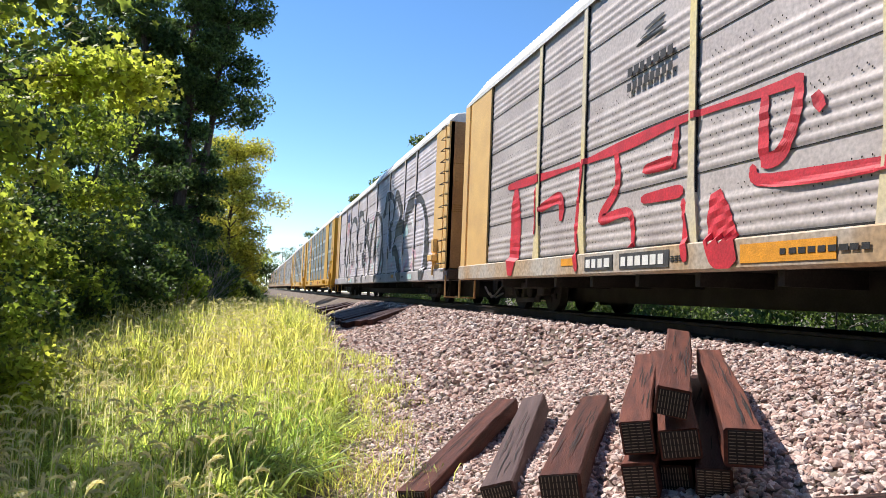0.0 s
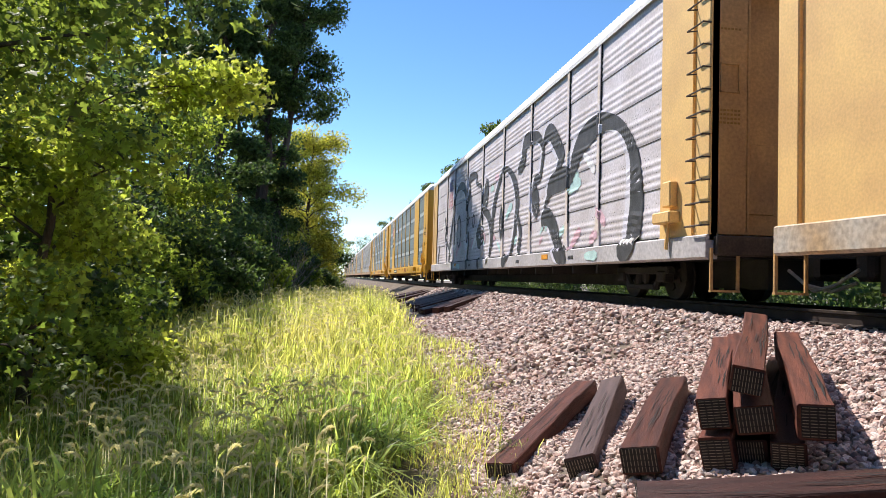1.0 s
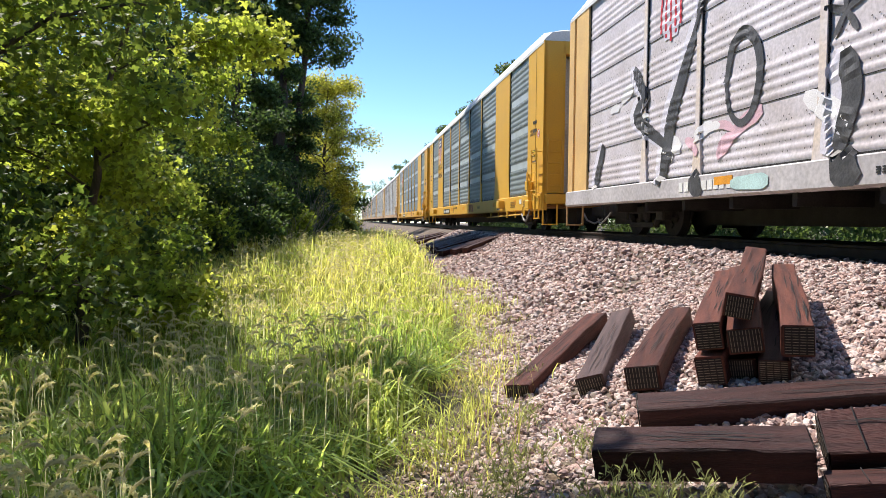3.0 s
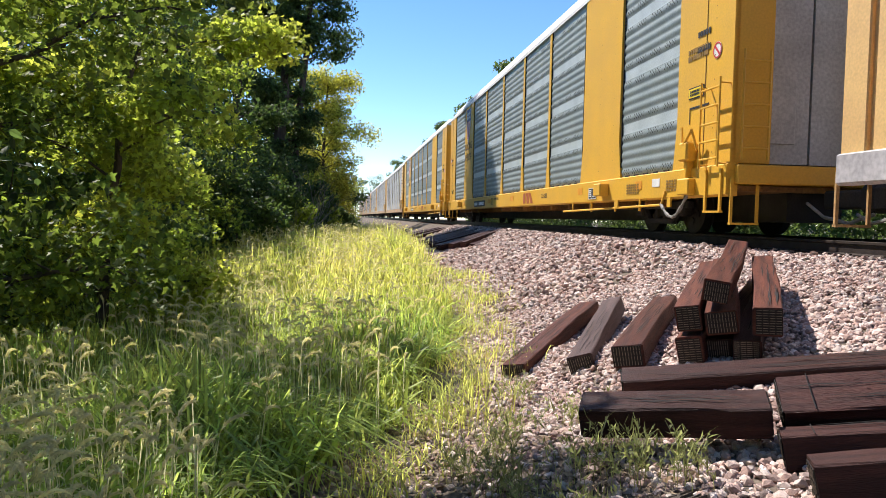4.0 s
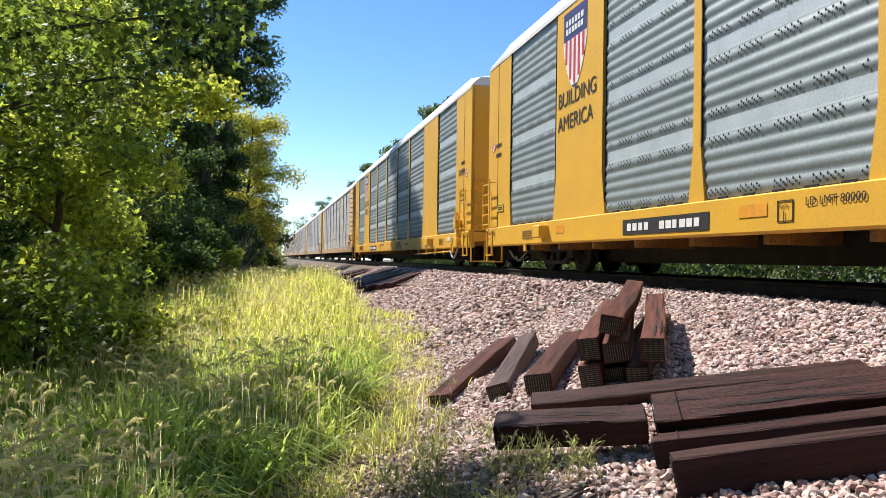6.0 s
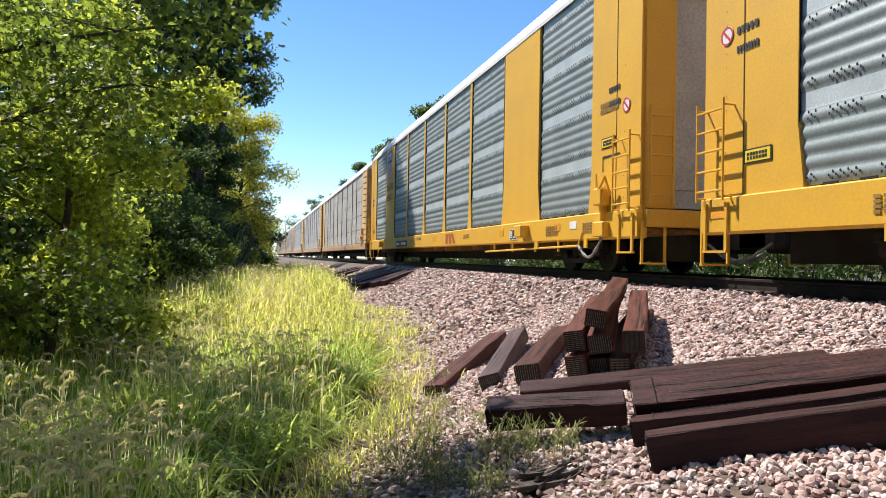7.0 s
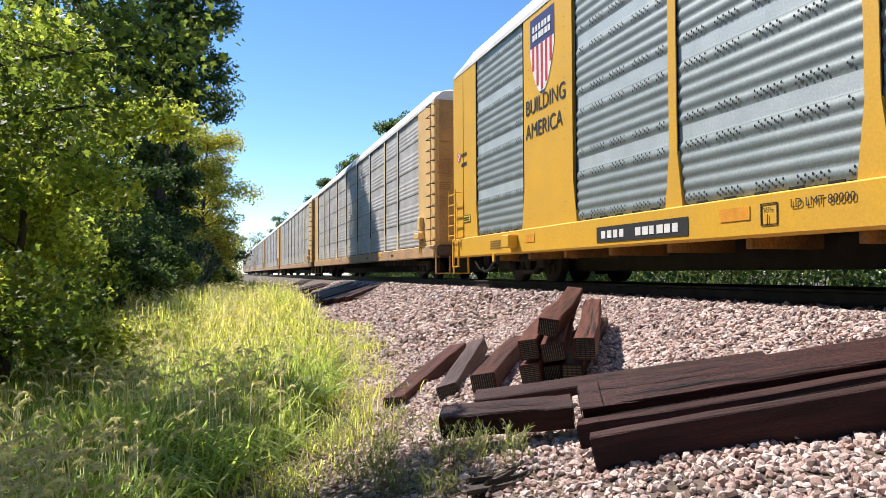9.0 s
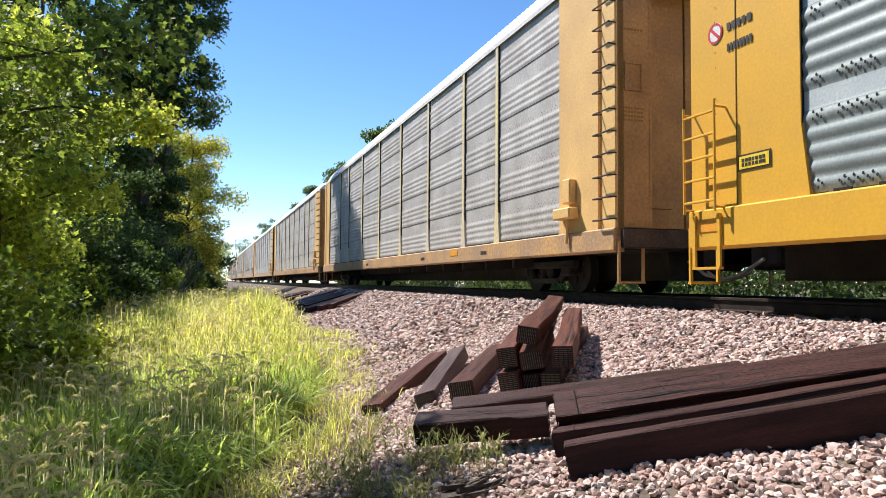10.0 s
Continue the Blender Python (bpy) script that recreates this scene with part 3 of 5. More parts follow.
def grey_car(end_mat, panel_mat, posts, sill_mat, y0, y1, post_mat=None):
    """posts: where the side posts stand; the sheets end at the first and the last; y0, y1: the ends of the car."""
    car = new("autorack_car")
    under_parts(car, y1, y0)
    sill_part(car, y1, G_Z0, G_P0, sill_mat, y0)
    for a, b in zip(posts, posts[1:]):
        p = shared("side_panel", sheet_mesh("side_panel", a + 0.06, b - 0.06, G_P0 + 0.02, G_Z1, "grey", panel_mat), car, pose(-W2 + 0.035, 0, 0))
        punched(p, holes_mesh("perforation", a + 0.06, b - 0.06, G_P0 + 0.02, G_Z1, "grey"))
        for z in [G_P0 + 0.02 + (G_Z1 - G_P0 - 0.02) * k / 5 for k in range(1, 5)]:
            bm = bmesh.new()
            box(bm, -W2 + 0.026, -W2 + 0.034, a + 0.06, b - 0.06, z - 0.006, z + 0.003)
            part("sheet_seam", bm, M_HOLE, p).matrix_parent_inverse = pose(W2 - 0.035, 0, 0)
        # dark gaps round each sheet: along its foot and up one edge
        bm = bmesh.new()
        box(bm, -W2 + 0.010, -W2 + 0.030, a + 0.12, b - 0.12, G_P0 + 0.002, G_P0 + 0.030)
        part("foot_gap", bm, M_HOLE, p).matrix_parent_inverse = pose(W2 - 0.035, 0, 0)
        bm = bmesh.new()
        box(bm, -W2 + 0.002, -W2 + 0.030, b - 0.080, b - 0.073, G_P0 + 0.4, G_Z1 - 0.05)
        part("edge_gap", bm, M_HOLE, p).matrix_parent_inverse = pose(W2 - 0.035, 0, 0)
    for y in posts[1:-1]:
        part("side_post", post_bm(y, 0.13, G_P0, G_Z1, 0.08), post_mat or M_POST, car)
    for a, b, o, f in ((y0 + 0.50, posts[0], y0, 1), (posts[-1], y1 - 0.50, y1, -1)):
        part("corner_panel", post_bm((a + b) / 2, b - a, G_P0, G_Z1, 0.0, depth=0.07), end_mat, car)
        # the ladder's column at the very corner, with its standing rungs
        bm = bmesh.new()
        lo, hi = sorted((o, o + f * 0.38))
        box(bm, -W2 - 0.02, -W2 + 0.12, lo, hi, G_P0 - 0.1, G_Z1, 0.015)
        box(bm, -W2 + 0.03, -W2 + 0.12, min(lo, o + f * 0.52), max(hi, o + f * 0.52), G_P0, G_Z1)
        col = part("ladder_column", bm, end_mat, car)
        for k in range(13 if f > 0 else 0):
            z = G_P0 + 0.12 + k * 0.32
            bm = bmesh.new()
            tube(bm, (-W2 - 0.15, lo - 0.04, z), (-W2 - 0.15, hi + 0.04, z), 0.014)
            for q in (lo - 0.04, hi + 0.04):
                tube(bm, (-W2 - 0.15, q, z), (-W2 - 0.01, min(hi, max(lo, q)), z + 0.01), 0.012)
            part("rung", bm, M_OLDSTEEL, col)
    bm = bmesh.new()
    box(bm, W2 - 0.04, W2, y0, y1, G_P0, G_Z1)
    part("far_side", bm, panel_mat, car)
    shared("roof", roof_mesh(y0 + 0.05, y1 - 0.05, G_Z1, M_ROOF), car)
    end_parts(car, y0, y1, G_P0, G_Z1, M_SHADED_END, M_SHADED_END, True)
    # hand brake housing and its chain guard near one end
    bm = bmesh.new()
    yb = posts[0] - 0.45
    box(bm, -W2 - 0.14, -W2 - 0.01, yb - 0.13, yb + 0.14, 1.45, 1.85, 0.02)
    box(bm, -W2 - 0.20, -W2 - 0.01, yb - 0.22, yb + 0.35, 1.20, 1.38, 0.02)
    tube(bm, (-W2 - 0.1, yb, 1.2), (-W2 - 0.1, yb + 0.05, 0.8), 0.03)
    part("hand_brake", bm, end_mat, car)
    for y in (4.4, 8.9, 16.0):
        bars(car, "stencil", y, y - 0.35, 0.76, 0.84, 4, M_LETTER_K, 3)
    for y in (6.4, 19.2):
        plate(car, "label_patch", y - 0.5, y, 0.80, 0.92, M_ORANGE)
    return car


def bars(car, name, y_left, y_right, z0, z1, n, mat, rows=1, x=-W2 - 0.066):
    """Unreadable writing as a row of small plain bars."""
    rnd = random.Random(int(y_left * 100) + n)
    bm = bmesh.new()
    rh = (z1 - z0) / rows
    w = (y_left - y_right) / n
    for r in range(rows):
        for k in range(n):
            y = y_left - k * w
            box(bm, x - 0.002, x + 0.002, y - w * rnd.uniform(0.6, 0.85), y, z0 + r * rh + rh * 0.12, z0 + (r + 1) * rh - rh * 0.15)
    return tagged(part(name, bm, mat, car), kind="stuff")


# ---- sprayed lettering on the car sides ----
def skin_x(posts, v, z, up):
    if z < G_P0 + 0.02:
        return -W2 - 0.060 - up
    for p in posts:
        if abs(v - p) < 0.075 + (0.09 * max(0, 1.7 - z) / 0.75 if z < 1.7 else 0):
            return -W2 - 0.012 - up
    return -W2 + 0.035 - up - corrugation(z, G_P0 + 0.02, G_Z1, "grey")


LAYER = itertools.count()


def spray(car, posts, pts, width, mat, ends=1.0, up=0.016):
    """One sprayed stroke: a smooth ribbon that follows the sheet's ridges, each a hair above the one before."""
    up += 0.00003 * next(LAYER)
    pts = [Vector((a, b)) for a, b in pts]
    ext = [pts[0] * 2 - pts[1]] + pts + [pts[-1] * 2 - pts[-2]]
    line = []
    for a, b, c, d in zip(ext, ext[1:], ext[2:], ext[3:]):
        n = max(2, int((c - b).length / 0.07))
        for i in range(n):
            t = i / n
            line.append(0.5 * ((2 * b) + (c - a) * t + (2 * a - 5 * b + 4 * c - d) * t * t + (3 * b - a - 3 * c + d) * t ** 3))
    line.append(pts[-1])
    m = max(4, int(width / 0.026))
    v, f = [], []
    for i, p in enumerate(line):
        d = (line[min(i + 1, len(line) - 1)] - line[max(i - 1, 0)]).normalized()
        nrm = Vector((-d.y, d.x))
        e = min(i, len(line) - 1 - i) * 0.07
        w = width * (0.72 + 0.28 * math.sin(i * 0.11)) * (min(1.0, 0.5 + e / width) if ends else 1.0)
        for k in range(m + 1):
            q = p + nrm * w * (k / m - 0.5)
            zz = max(G_Z0 + 0.02, min(G_Z1 - 0.02, q.y))
            v.append((skin_x(posts, q.x, zz, up), q.x, zz))
    for i in range(len(line) - 1):
        for k in range(m):
            b = i * (m + 1) + k
            f.append((b, b + 1, b + m + 2, b + m + 1))
    return from_lists("spray_stroke", v, f, mat, car)


def ring(cv, cz, rv, rz):
    return [(cv + rv * math.cos(a), cz + rz * math.sin(a)) for a in [k * math.tau / 8 for k in range(9)]]


def paint_white_car(car, P):
    def B(w, *pts):
        # a wide pale glow sprayed first, the dark outline over it
        spray(car, P, [(a + 0.16, b + 0.03) for a, b in pts], w * 2.3, M_SPRAY_PALE, up=0.009)
        spray(car, P, pts, w * 1.9, M_SPRAY_K)

    rnd = random.Random(77)
    for k in range(34):
        cv, cz, l = rnd.uniform(1.5, 23.5), rnd.choice((rnd.uniform(1.15, 1.75), rnd.uniform(1.15, 1.75), rnd.uniform(1.8, 3.9))), rnd.uniform(0.25, 0.8)
        tilt = rnd.uniform(-0.35, 0.35)
        spray(car, P, [(cv + l / 2, cz - tilt * l), (cv, cz + 0.04), (cv - l / 2, cz + tilt * l)], rnd.uniform(0.12, 0.34), (M_SPRAY_PINK, M_SPRAY_AQUA, M_SPRAY_WHITE)[k % 3], up=0.011 + 0.0008 * (k % 3))
    for cv, l in ((18.3, 0.9), (3.0, 0.7)):
        spray(car, P, [(cv + l / 2, 0.80), (cv - l / 2, 0.80)], 0.22, M_SPRAY_AQUA, up=0.010)
    for cv, w in ((19.9, 0.5), (16.6, 0.7), (14.4, 0.45), (10.6, 0.5), (4.9, 0.6), (1.6, 0.5)):
        spray(car, P, [(cv, 1.05), (cv - 0.15, 0.80), (cv - 0.3, 0.66)], w, M_SPRAY_K, up=0.013)
    # shield with a dark head and red bars
    spray(car, P, [(21.35, 4.45), (20.45, 4.45)], 0.55, M_BLUE, 0, up=0.010)
    spray(car, P, [(20.9, 4.15), (20.9, 3.35)], 0.95, M_SPRAY_PALE, 1, up=0.009)
    for k in range(5):
        spray(car, P, [(21.26 - 0.18 * k, 4.15), (21.26 - 0.18 * k, 3.30 + 0.10 * abs(k - 2))], 0.075, M_SPRAY_RED, 0, up=0.012)
    # star
    for k in range(5):
        a = math.pi / 2 + k * math.tau / 5
        spray(car, P, [(16.62, 2.58), (16.62 + 0.16 * math.cos(a), 2.58 + 0.16 * math.sin(a)), (16.62 + 0.32 * math.cos(a), 2.58 + 0.32 * math.sin(a))], 0.11, M_SPRAY_K, 1, up=0.017)
    B(0.17, (22.4, 3.15), (21.85, 2.5), (22.2, 2.2), (20.8, 1.45), (21.0, 1.25))
    B(0.16, (23.95, 1.9), (24.4, 1.0))
    B(0.19, (21.1, 0.9), (20.8, 1.95), (20.2, 2.95), (19.5, 3.9), (18.6, 4.15), (17.7, 4.0), (17.1, 3.55), (16.9, 2.95))
    spray(car, P, ring(18.65, 2.25, 0.42, 0.62), 0.17, M_SPRAY_K, 0)
    B(0.19, (16.9, 3.2), (16.5, 3.6), (16.4, 4.2), (15.2, 4.15), (15.1, 3.85), (14.25, 3.6), (13.95, 3.2), (14.05, 2.6), (14.5, 2.3))
    spray(car, P, ring(15.55, 2.48, 0.20, 0.22), 0.12, M_SPRAY_K, 0)
    B(0.24, (14.95, 1.85), (14.35, 2.1), (13.85, 1.9), (13.95, 1.72), (14.45, 1.55), (14.95, 1.85))
    B(0.42, (13.25, 3.75), (13.5, 3.05), (13.55, 2.65))
    B(0.20, (13.9, 2.75), (13.0, 2.45), (12.6, 2.05), (12.5, 1.65), (12.65, 1.2), (12.9, 0.8))
    B(0.17, (16.7, 1.0), (16.5, 1.65), (16.6, 2.15))
    B(0.20, (12.4, 1.3), (12.3, 2.4), (11.6, 3.3), (10.8, 3.7), (10.0, 3.5), (9.3, 2.9), (9.25, 2.1), (9.8, 1.1), (10.5, 0.8))
    spray(car, P, ring(11.1, 2.05, 0.22, 0.50), 0.15, M_SPRAY_K, 0)
    B(0.22, (9.15, 3.4), (8.6, 3.65), (8.45, 4.1), (7.65, 4.1), (7.1, 4.0), (6.7, 3.65), (6.8, 3.3), (6.95, 2.95), (7.45, 2.95))
    B(0.34, (7.45, 2.9), (7.35, 2.4), (7.1, 1.95))
    B(0.24, (6.65, 3.75), (6.4, 3.95), (6.0, 3.9), (5.45, 3.45), (5.25, 3.15), (5.6, 2.75), (6.2, 2.35), (6.5, 2.1))
    B(0.30, (6.3, 2.4), (5.9, 2.6), (5.2, 2.65), (4.4, 2.6))
    B(0.30, (4.5, 2.6), (4.0, 3.2), (2.85, 3.45), (1.9, 3.25), (1.3, 2.75), (1.05, 2.05), (1.1, 1.25), (1.35, 0.68))
    B(0.26, (6.75, 1.7), (6.5, 1.85), (6.05, 1.8), (5.6, 1.4), (5.2, 0.95), (4.85, 0.7))
    B(0.16, (9.15, 2.2), (8.8, 1.6), (9.0, 1.0))
    bars(car, "car_number", 20.3, 18.5, 0.72, 0.92, 10, M_LETTER_W)


def paint_red_car(car, P):
    R = lambda w, *pts: spray(car, P, pts, w * 1.35, M_SPRAY_RED)
    R(0.13, (22.2, 2.55), (19.2, 2.48), (17.3, 2.5), (15.9, 2.55), (14.35, 2.5), (13.8, 2.5))
    R(0.42, (21.7, 2.45), (21.65, 1.5), (21.7, 0.68))
    R(0.12, (20.65, 2.35), (20.6, 1.45))
    R(0.16, (20.45, 1.9), (19.5, 2.0), (19.45, 1.6))
    R(0.12, (18.6, 2.45), (18.8, 1.45), (18.6, 0.7))
    R(0.13, (17.55, 2.5), (17.45, 1.95), (17.95, 1.5), (17.1, 1.5), (16.95, 1.0))
    R(0.14, (16.75, 2.05), (16.0, 2.05))
    R(0.12, (15.95, 2.5), (16.0, 1.95))
    R(0.13, (16.8, 1.65), (15.8, 1.65))
    R(0.10, (15.8, 1.55), (15.6, 0.75))
    R(0.13, (14.35, 2.5), (14.35, 1.75))
    R(0.13, (13.85, 2.5), (13.9, 2.15), (14.1, 1.8), (14.4, 1.75))
    R(0.12, (14.55, 1.75), (14.25, 1.55), (12.0, 1.5), (9.0, 1.7))
    R(0.38, (15.15, 1.55), (15.0, 1.0), (14.75, 0.66))
    R(0.2, (13.65, 2.3), (13.55, 2.12))
    R(0.3, (12.4, 2.4), (11.4, 2.0), (11.0, 1.2))
    # faded road name and emblem as plain bars
    for k, z in enumerate((3.62, 3.40)):
        bars(car, "faded_name", 17.2, 16.0, z - 0.17, z, 7 + k, M_LETTER_K, x=-W2 - 0.004)
    for k in range(3):
        spray(car, P, [(17.0 - 0.1 * k, 3.86 + 0.09 * k), (16.3, 3.9 + 0.1 * k)], 0.06, M_SPRAY_K)
    plate(car, "number_patch", 17.4, 18.3, 0.70, 0.92, M_SPRAY_K)
    plate(car, "number_patch", 15.95, 17.2, 0.70, 0.92, M_SPRAY_K)
    bars(car, "car_number", 18.25, 17.45, 0.72, 0.90, 4, M_LETTER_W, x=-W2 - 0.072)
    bars(car, "car_number", 17.15, 16.0, 0.72, 0.90, 6, M_LETTER_W, x=-W2 - 0.072)
    plate(car, "label_patch", 13.3, 14.6, 0.70, 0.90, M_ORANGE)
    bars(car, "stencil", 14.0, 12.9, 0.76, 0.84, 9, M_LETTER_K, x=-W2 - 0.072)


def detail_yellow(car):
    x1 = -W2 - 0.018
    # shield
    def shield(name, z_lo, z_hi, mat, x):
        bm = bmesh.new()
        half = lambda z: 0.52 if z > 4.35 else 0.52 * math.sqrt(max(0.02, (z - 3.55) / 0.8))
        zs = [z_lo + (z_hi - z_lo) * i / 8 for i in range(9)]
        a = [bm.verts.new((x, 22.0 - half(z), z)) for z in zs]
        b = [bm.verts.new((x, 22.0 + half(z), z)) for z in zs]
        for i in range(8):
            bm.faces.new((a[i], b[i], b[i + 1], a[i + 1]))
        return part(name, bm, mat, car)
    shield("shield_border", 3.55, 5.06, M_BLUE, x1)
    shield("shield_field", 3.60, 4.50, M_LETTER_W, x1 - 0.003)
    for k in range(5):
        y = 21.62 + 0.19 * k
        h = 0.52 * math.sqrt(max(0.0, 1 - (abs(y - 22.0) / 0.52) ** 2)) if abs(y - 22) < 0.52 else 0
        bm = bmesh.new()
        z_lo = 3.62 + 0.8 * (abs(y - 22.0) / 0.52) ** 2
        box(bm, x1 - 0.007, x1 - 0.005, y - 0.045, y + 0.045, z_lo, 4.50)
        part("shield_stripe", bm, M_SPRAY_RED, car)
    bars(car, "emblem_name", 22.4, 21.6, 4.60, 4.92, 6, M_LETTER_W, 2, x1 - 0.006)
    text_part(car, "BUILDING", 22.76, 3.25, 0.42, M_LETTER_K, x1 - 0.004, 0.90)
    text_part(car, "AMERICA", 22.76, 2.78, 0.42, M_LETTER_K, x1 - 0.004, 0.90)
    xs = -W2 - 0.066
    plate(car, "number_patch", 17.65, 19.95, 0.66, 0.90, M_LETTER_K)
    bars(car, "car_number", 19.8, 19.1, 0.70, 0.86, 4, M_LETTER_W, x=xs - 0.006)
    bars(car, "car_number", 18.85, 17.8, 0.70, 0.86, 6, M_LETTER_W, x=xs - 0.006)
    text_part(car, "LD LMT 80000", 15.95, 0.86, 0.13, M_LETTER_K, xs - 0.006)
    bm = bmesh.new()
    for a in ((16.13, 16.145, 0.70, 0.94), (16.365, 16.38, 0.70, 0.94), (16.13, 16.38, 0.70, 0.712), (16.13, 16.38, 0.928, 0.94)):
        box(bm, xs - 0.004, xs, a[0], a[1], a[2], a[3])
    part("plate_frame", bm, M_LETTER_K, car)
    text_part(car, "J", 16.29, 0.73, 0.13, M_LETTER_K, xs - 0.006)
    text_part(car, "PLATE", 16.35, 0.86, 0.05, M_LETTER_K, xs - 0.006)
    # emblem on the sill in plain red shapes
    for y, d in ((11.5, 0.0), (11.12, 0.06), (10.76, 0.14)):
        bm = bmesh.new()
        c = [(y + 0.13 + d, 0.97), (y - 0.13 + d, 0.97), (y - 0.13 - d, 0.66), (y + 0.13 - d, 0.66)]
        bm.faces.new([bm.verts.new((xs - 0.004, a, b)) for a, b in c])
        part("sill_emblem", bm, M_EMBLEM, car)
    for a, b in ((16.55, 17.05), (12.9, 13.4), (6.2, 6.5), (2.9, 3.2), (26.8, 27.2), (22.3, 22.7)):
        plate(car, "orange_patch", a, b, 0.78, 0.93, M_ORANGE)
    plate(car, "number_patch", 5.27, 5.75, 0.66, 0.90, M_LETTER_K)
    bars(car, "stencil", 5.72, 5.56, 0.70, 0.87, 2, M_LETTER_W, 4, xs - 0.006)
    bars(car, "stencil", 5.50, 5.33, 0.70, 0.74, 4, M_LETTER_W, 1, xs - 0.006)
    bm = bmesh.new()
    for a in ((5.27, 5.282, 0.66, 0.90), (5.738, 5.75, 0.66, 0.90), (5.27, 5.75, 0.66, 0.672), (5.27, 5.75, 0.888, 0.90), (5.52, 5.53, 0.68, 0.88)):
        box(bm, xs - 0.008, xs - 0.003, *a)
    part("plate_frame", bm, M_LETTER_W, car)
    plate(car, "paper_label", 2.15, 2.45, 0.80, 0.94, M_LETTER_W)
    for a, b, n in ((3.6, 3.0, 6), (1.9, 1.5, 4), (24.6, 23.9, 6)):
        bars(car, "stencil", a, b, 0.70, 0.90, n, M_STENCIL, 4, xs - 0.003)
    text_part(car, "GLH18B", 9.65, 0.78, 0.17, M_LETTER_K, xs - 0.004)
    # slots where the sheets meet the sill
    for a, b in Y_PANELS:
        for k in range(5):
            y = a + 0.3 + k * (b - a - 0.5) / 5
            bm = bmesh.new()
            box(bm, -W2 - 0.034, -W2 - 0.02, y, y + 0.2, Y_P0 - 0.012, Y_P0 + 0.028)
            part("drain_slot", bm, M_HOLE, car)
    # corner fittings at both ends
    for near, y in ((True, 0.0), (False, Y_LEN)):
        s = 1 if near else -1
        bm = bmesh.new()
        ladder(bm, -W2 - 0.17, y + s * 0.06, y + s * 0.60, 1.00, 2.28, 5)
        for z in (1.05, 2.2):
            for yy in (0.06, 0.60):
                tube(bm, (-W2 - 0.17, y + s * yy, z), (-W2, y + s * yy, z), 0.014)
        part("side_ladder", bm, M_YELLOW, car)
        bm = bmesh.new()
        for yy in (0.12, 0.55):
            box(bm, -W2 - 0.09, -W2 - 0.06, y + s * yy - 0.025, y + s * yy + 0.025, 0.36, 0.98)
        box(bm, -W2 - 0.10, -W2 - 0.04, y + s * 0.335 - 0.24, y + s * 0.335 + 0.24, 0.34, 0.37)
        part("sill_step", bm, M_YELLOW, car)
        bm = bmesh.new()
        zc = 3.1 if not near else 2.75
        yc = y + s * 0.45
        bmesh.ops.create_circle(bm, cap_ends=True, segments=20, radius=0.125, matrix=Matrix.Translation((x1 - 0.002, yc, zc)) @ pose(0, 0, 0, 0, -90, 0))
        sign = part("round_sign", bm, M_LETTER_W, car, "round white sign with a red slash")
        bm = bmesh.new()
        n = 20
        o = [bm.verts.new((x1 - 0.006, yc + 0.120 * math.cos(k * math.tau / n), zc + 0.120 * math.sin(k * math.tau / n))) for k in range(n)]
        i2 = [bm.verts.new((x1 - 0.006, yc + 0.096 * math.cos(k * math.tau / n), zc + 0.096 * math.sin(k * math.tau / n))) for k in range(n)]
        for k in range(n):
            bm.faces.new((o[k], o[(k + 1) % n], i2[(k + 1) % n], i2[k]))
        bm.faces.new([bm.verts.new((x1 - 0.008, yc + a, zc + b)) for a, b in ((0.08, 0.055), (0.055, 0.08), (-0.08, -0.055), (-0.055, -0.08))])
        part("red_ring", bm, M_SPRAY_RED, sign)
        bars(car, "unit_number", y + s * 0.85 + 0.2, y + s * 0.85 - 0.2, 3.05, 3.17, 5, M_LETTER_K, x=x1 - 0.004)
        bars(car, "unit_number", y + s * 0.85 + 0.2, y + s * 0.85 - 0.2, 2.81, 2.93, 8, M_LETTER_K, x=x1 - 0.004)
        sg = plate(car, "warning_sign", y + s * 1.05 - 0.24, y + s * 1.05 + 0.24, 1.42 if not near else 2.14, 1.60 if not near else 2.32, M_LETTER_K, x1 - 0.002)
        z0 = 1.44 if not near else 2.16
        plate(car, "warning_face", y + s * 1.05 - 0.22, y + s * 1.05 + 0.22, z0, z0 + 0.14, M_SIGN, x1 - 0.006)
        bars(car, "stencil", y + s * 1.05 + 0.18, y + s * 1.05 - 0.18, z0 + 0.02, z0 + 0.12, 7, M_LETTER_K, 2, x1 - 0.011)
        bm = bmesh.new()
        box(bm, x1 - 0.002, x1 + 0.004, y + s * 0.78 - 0.006, y + s * 0.78 + 0.006, 1.06, 5.2)
        part("panel_seam", bm, M_SEAM, car)
    bm = bmesh.new()
    box(bm, x1 - 0.004, x1, 0.65, 1.25, 1.98, 2.01)
    box(bm, x1 - 0.004, x1, 1.235, 1.25, 1.75, 2.0)
    part("stencil", bm, M_LETTER_K, car)
    bars(car, "stencil", 1.35, 0.7, 2.74, 2.95, 9, M_STENCIL, 2, x1 - 0.003)
    # hand brake with its lever work
    bm = bmesh.new()
    box(bm, -W2 - 0.20, -W2 - 0.01, 0.95, 1.25, 1.15, 1.45, 0.03)
    box(bm, -W2 - 0.14, -W2 - 0.01, 1.05, 1.15, 0.85, 1.2, 0.02)
    box(bm, -W2 - 0.18, -W2 - 0.05, 0.9, 1.3, 0.62, 0.88, 0.02)
    tube(bm, (-W2 - 0.18, 1.1, 1.4), (-W2 - 0.18, 0.85, 1.62), 0.025)
    tube(bm, (-W2 - 0.18, 0.85, 1.62), (-W2 - 0.1, 0.8, 1.3), 0.02)
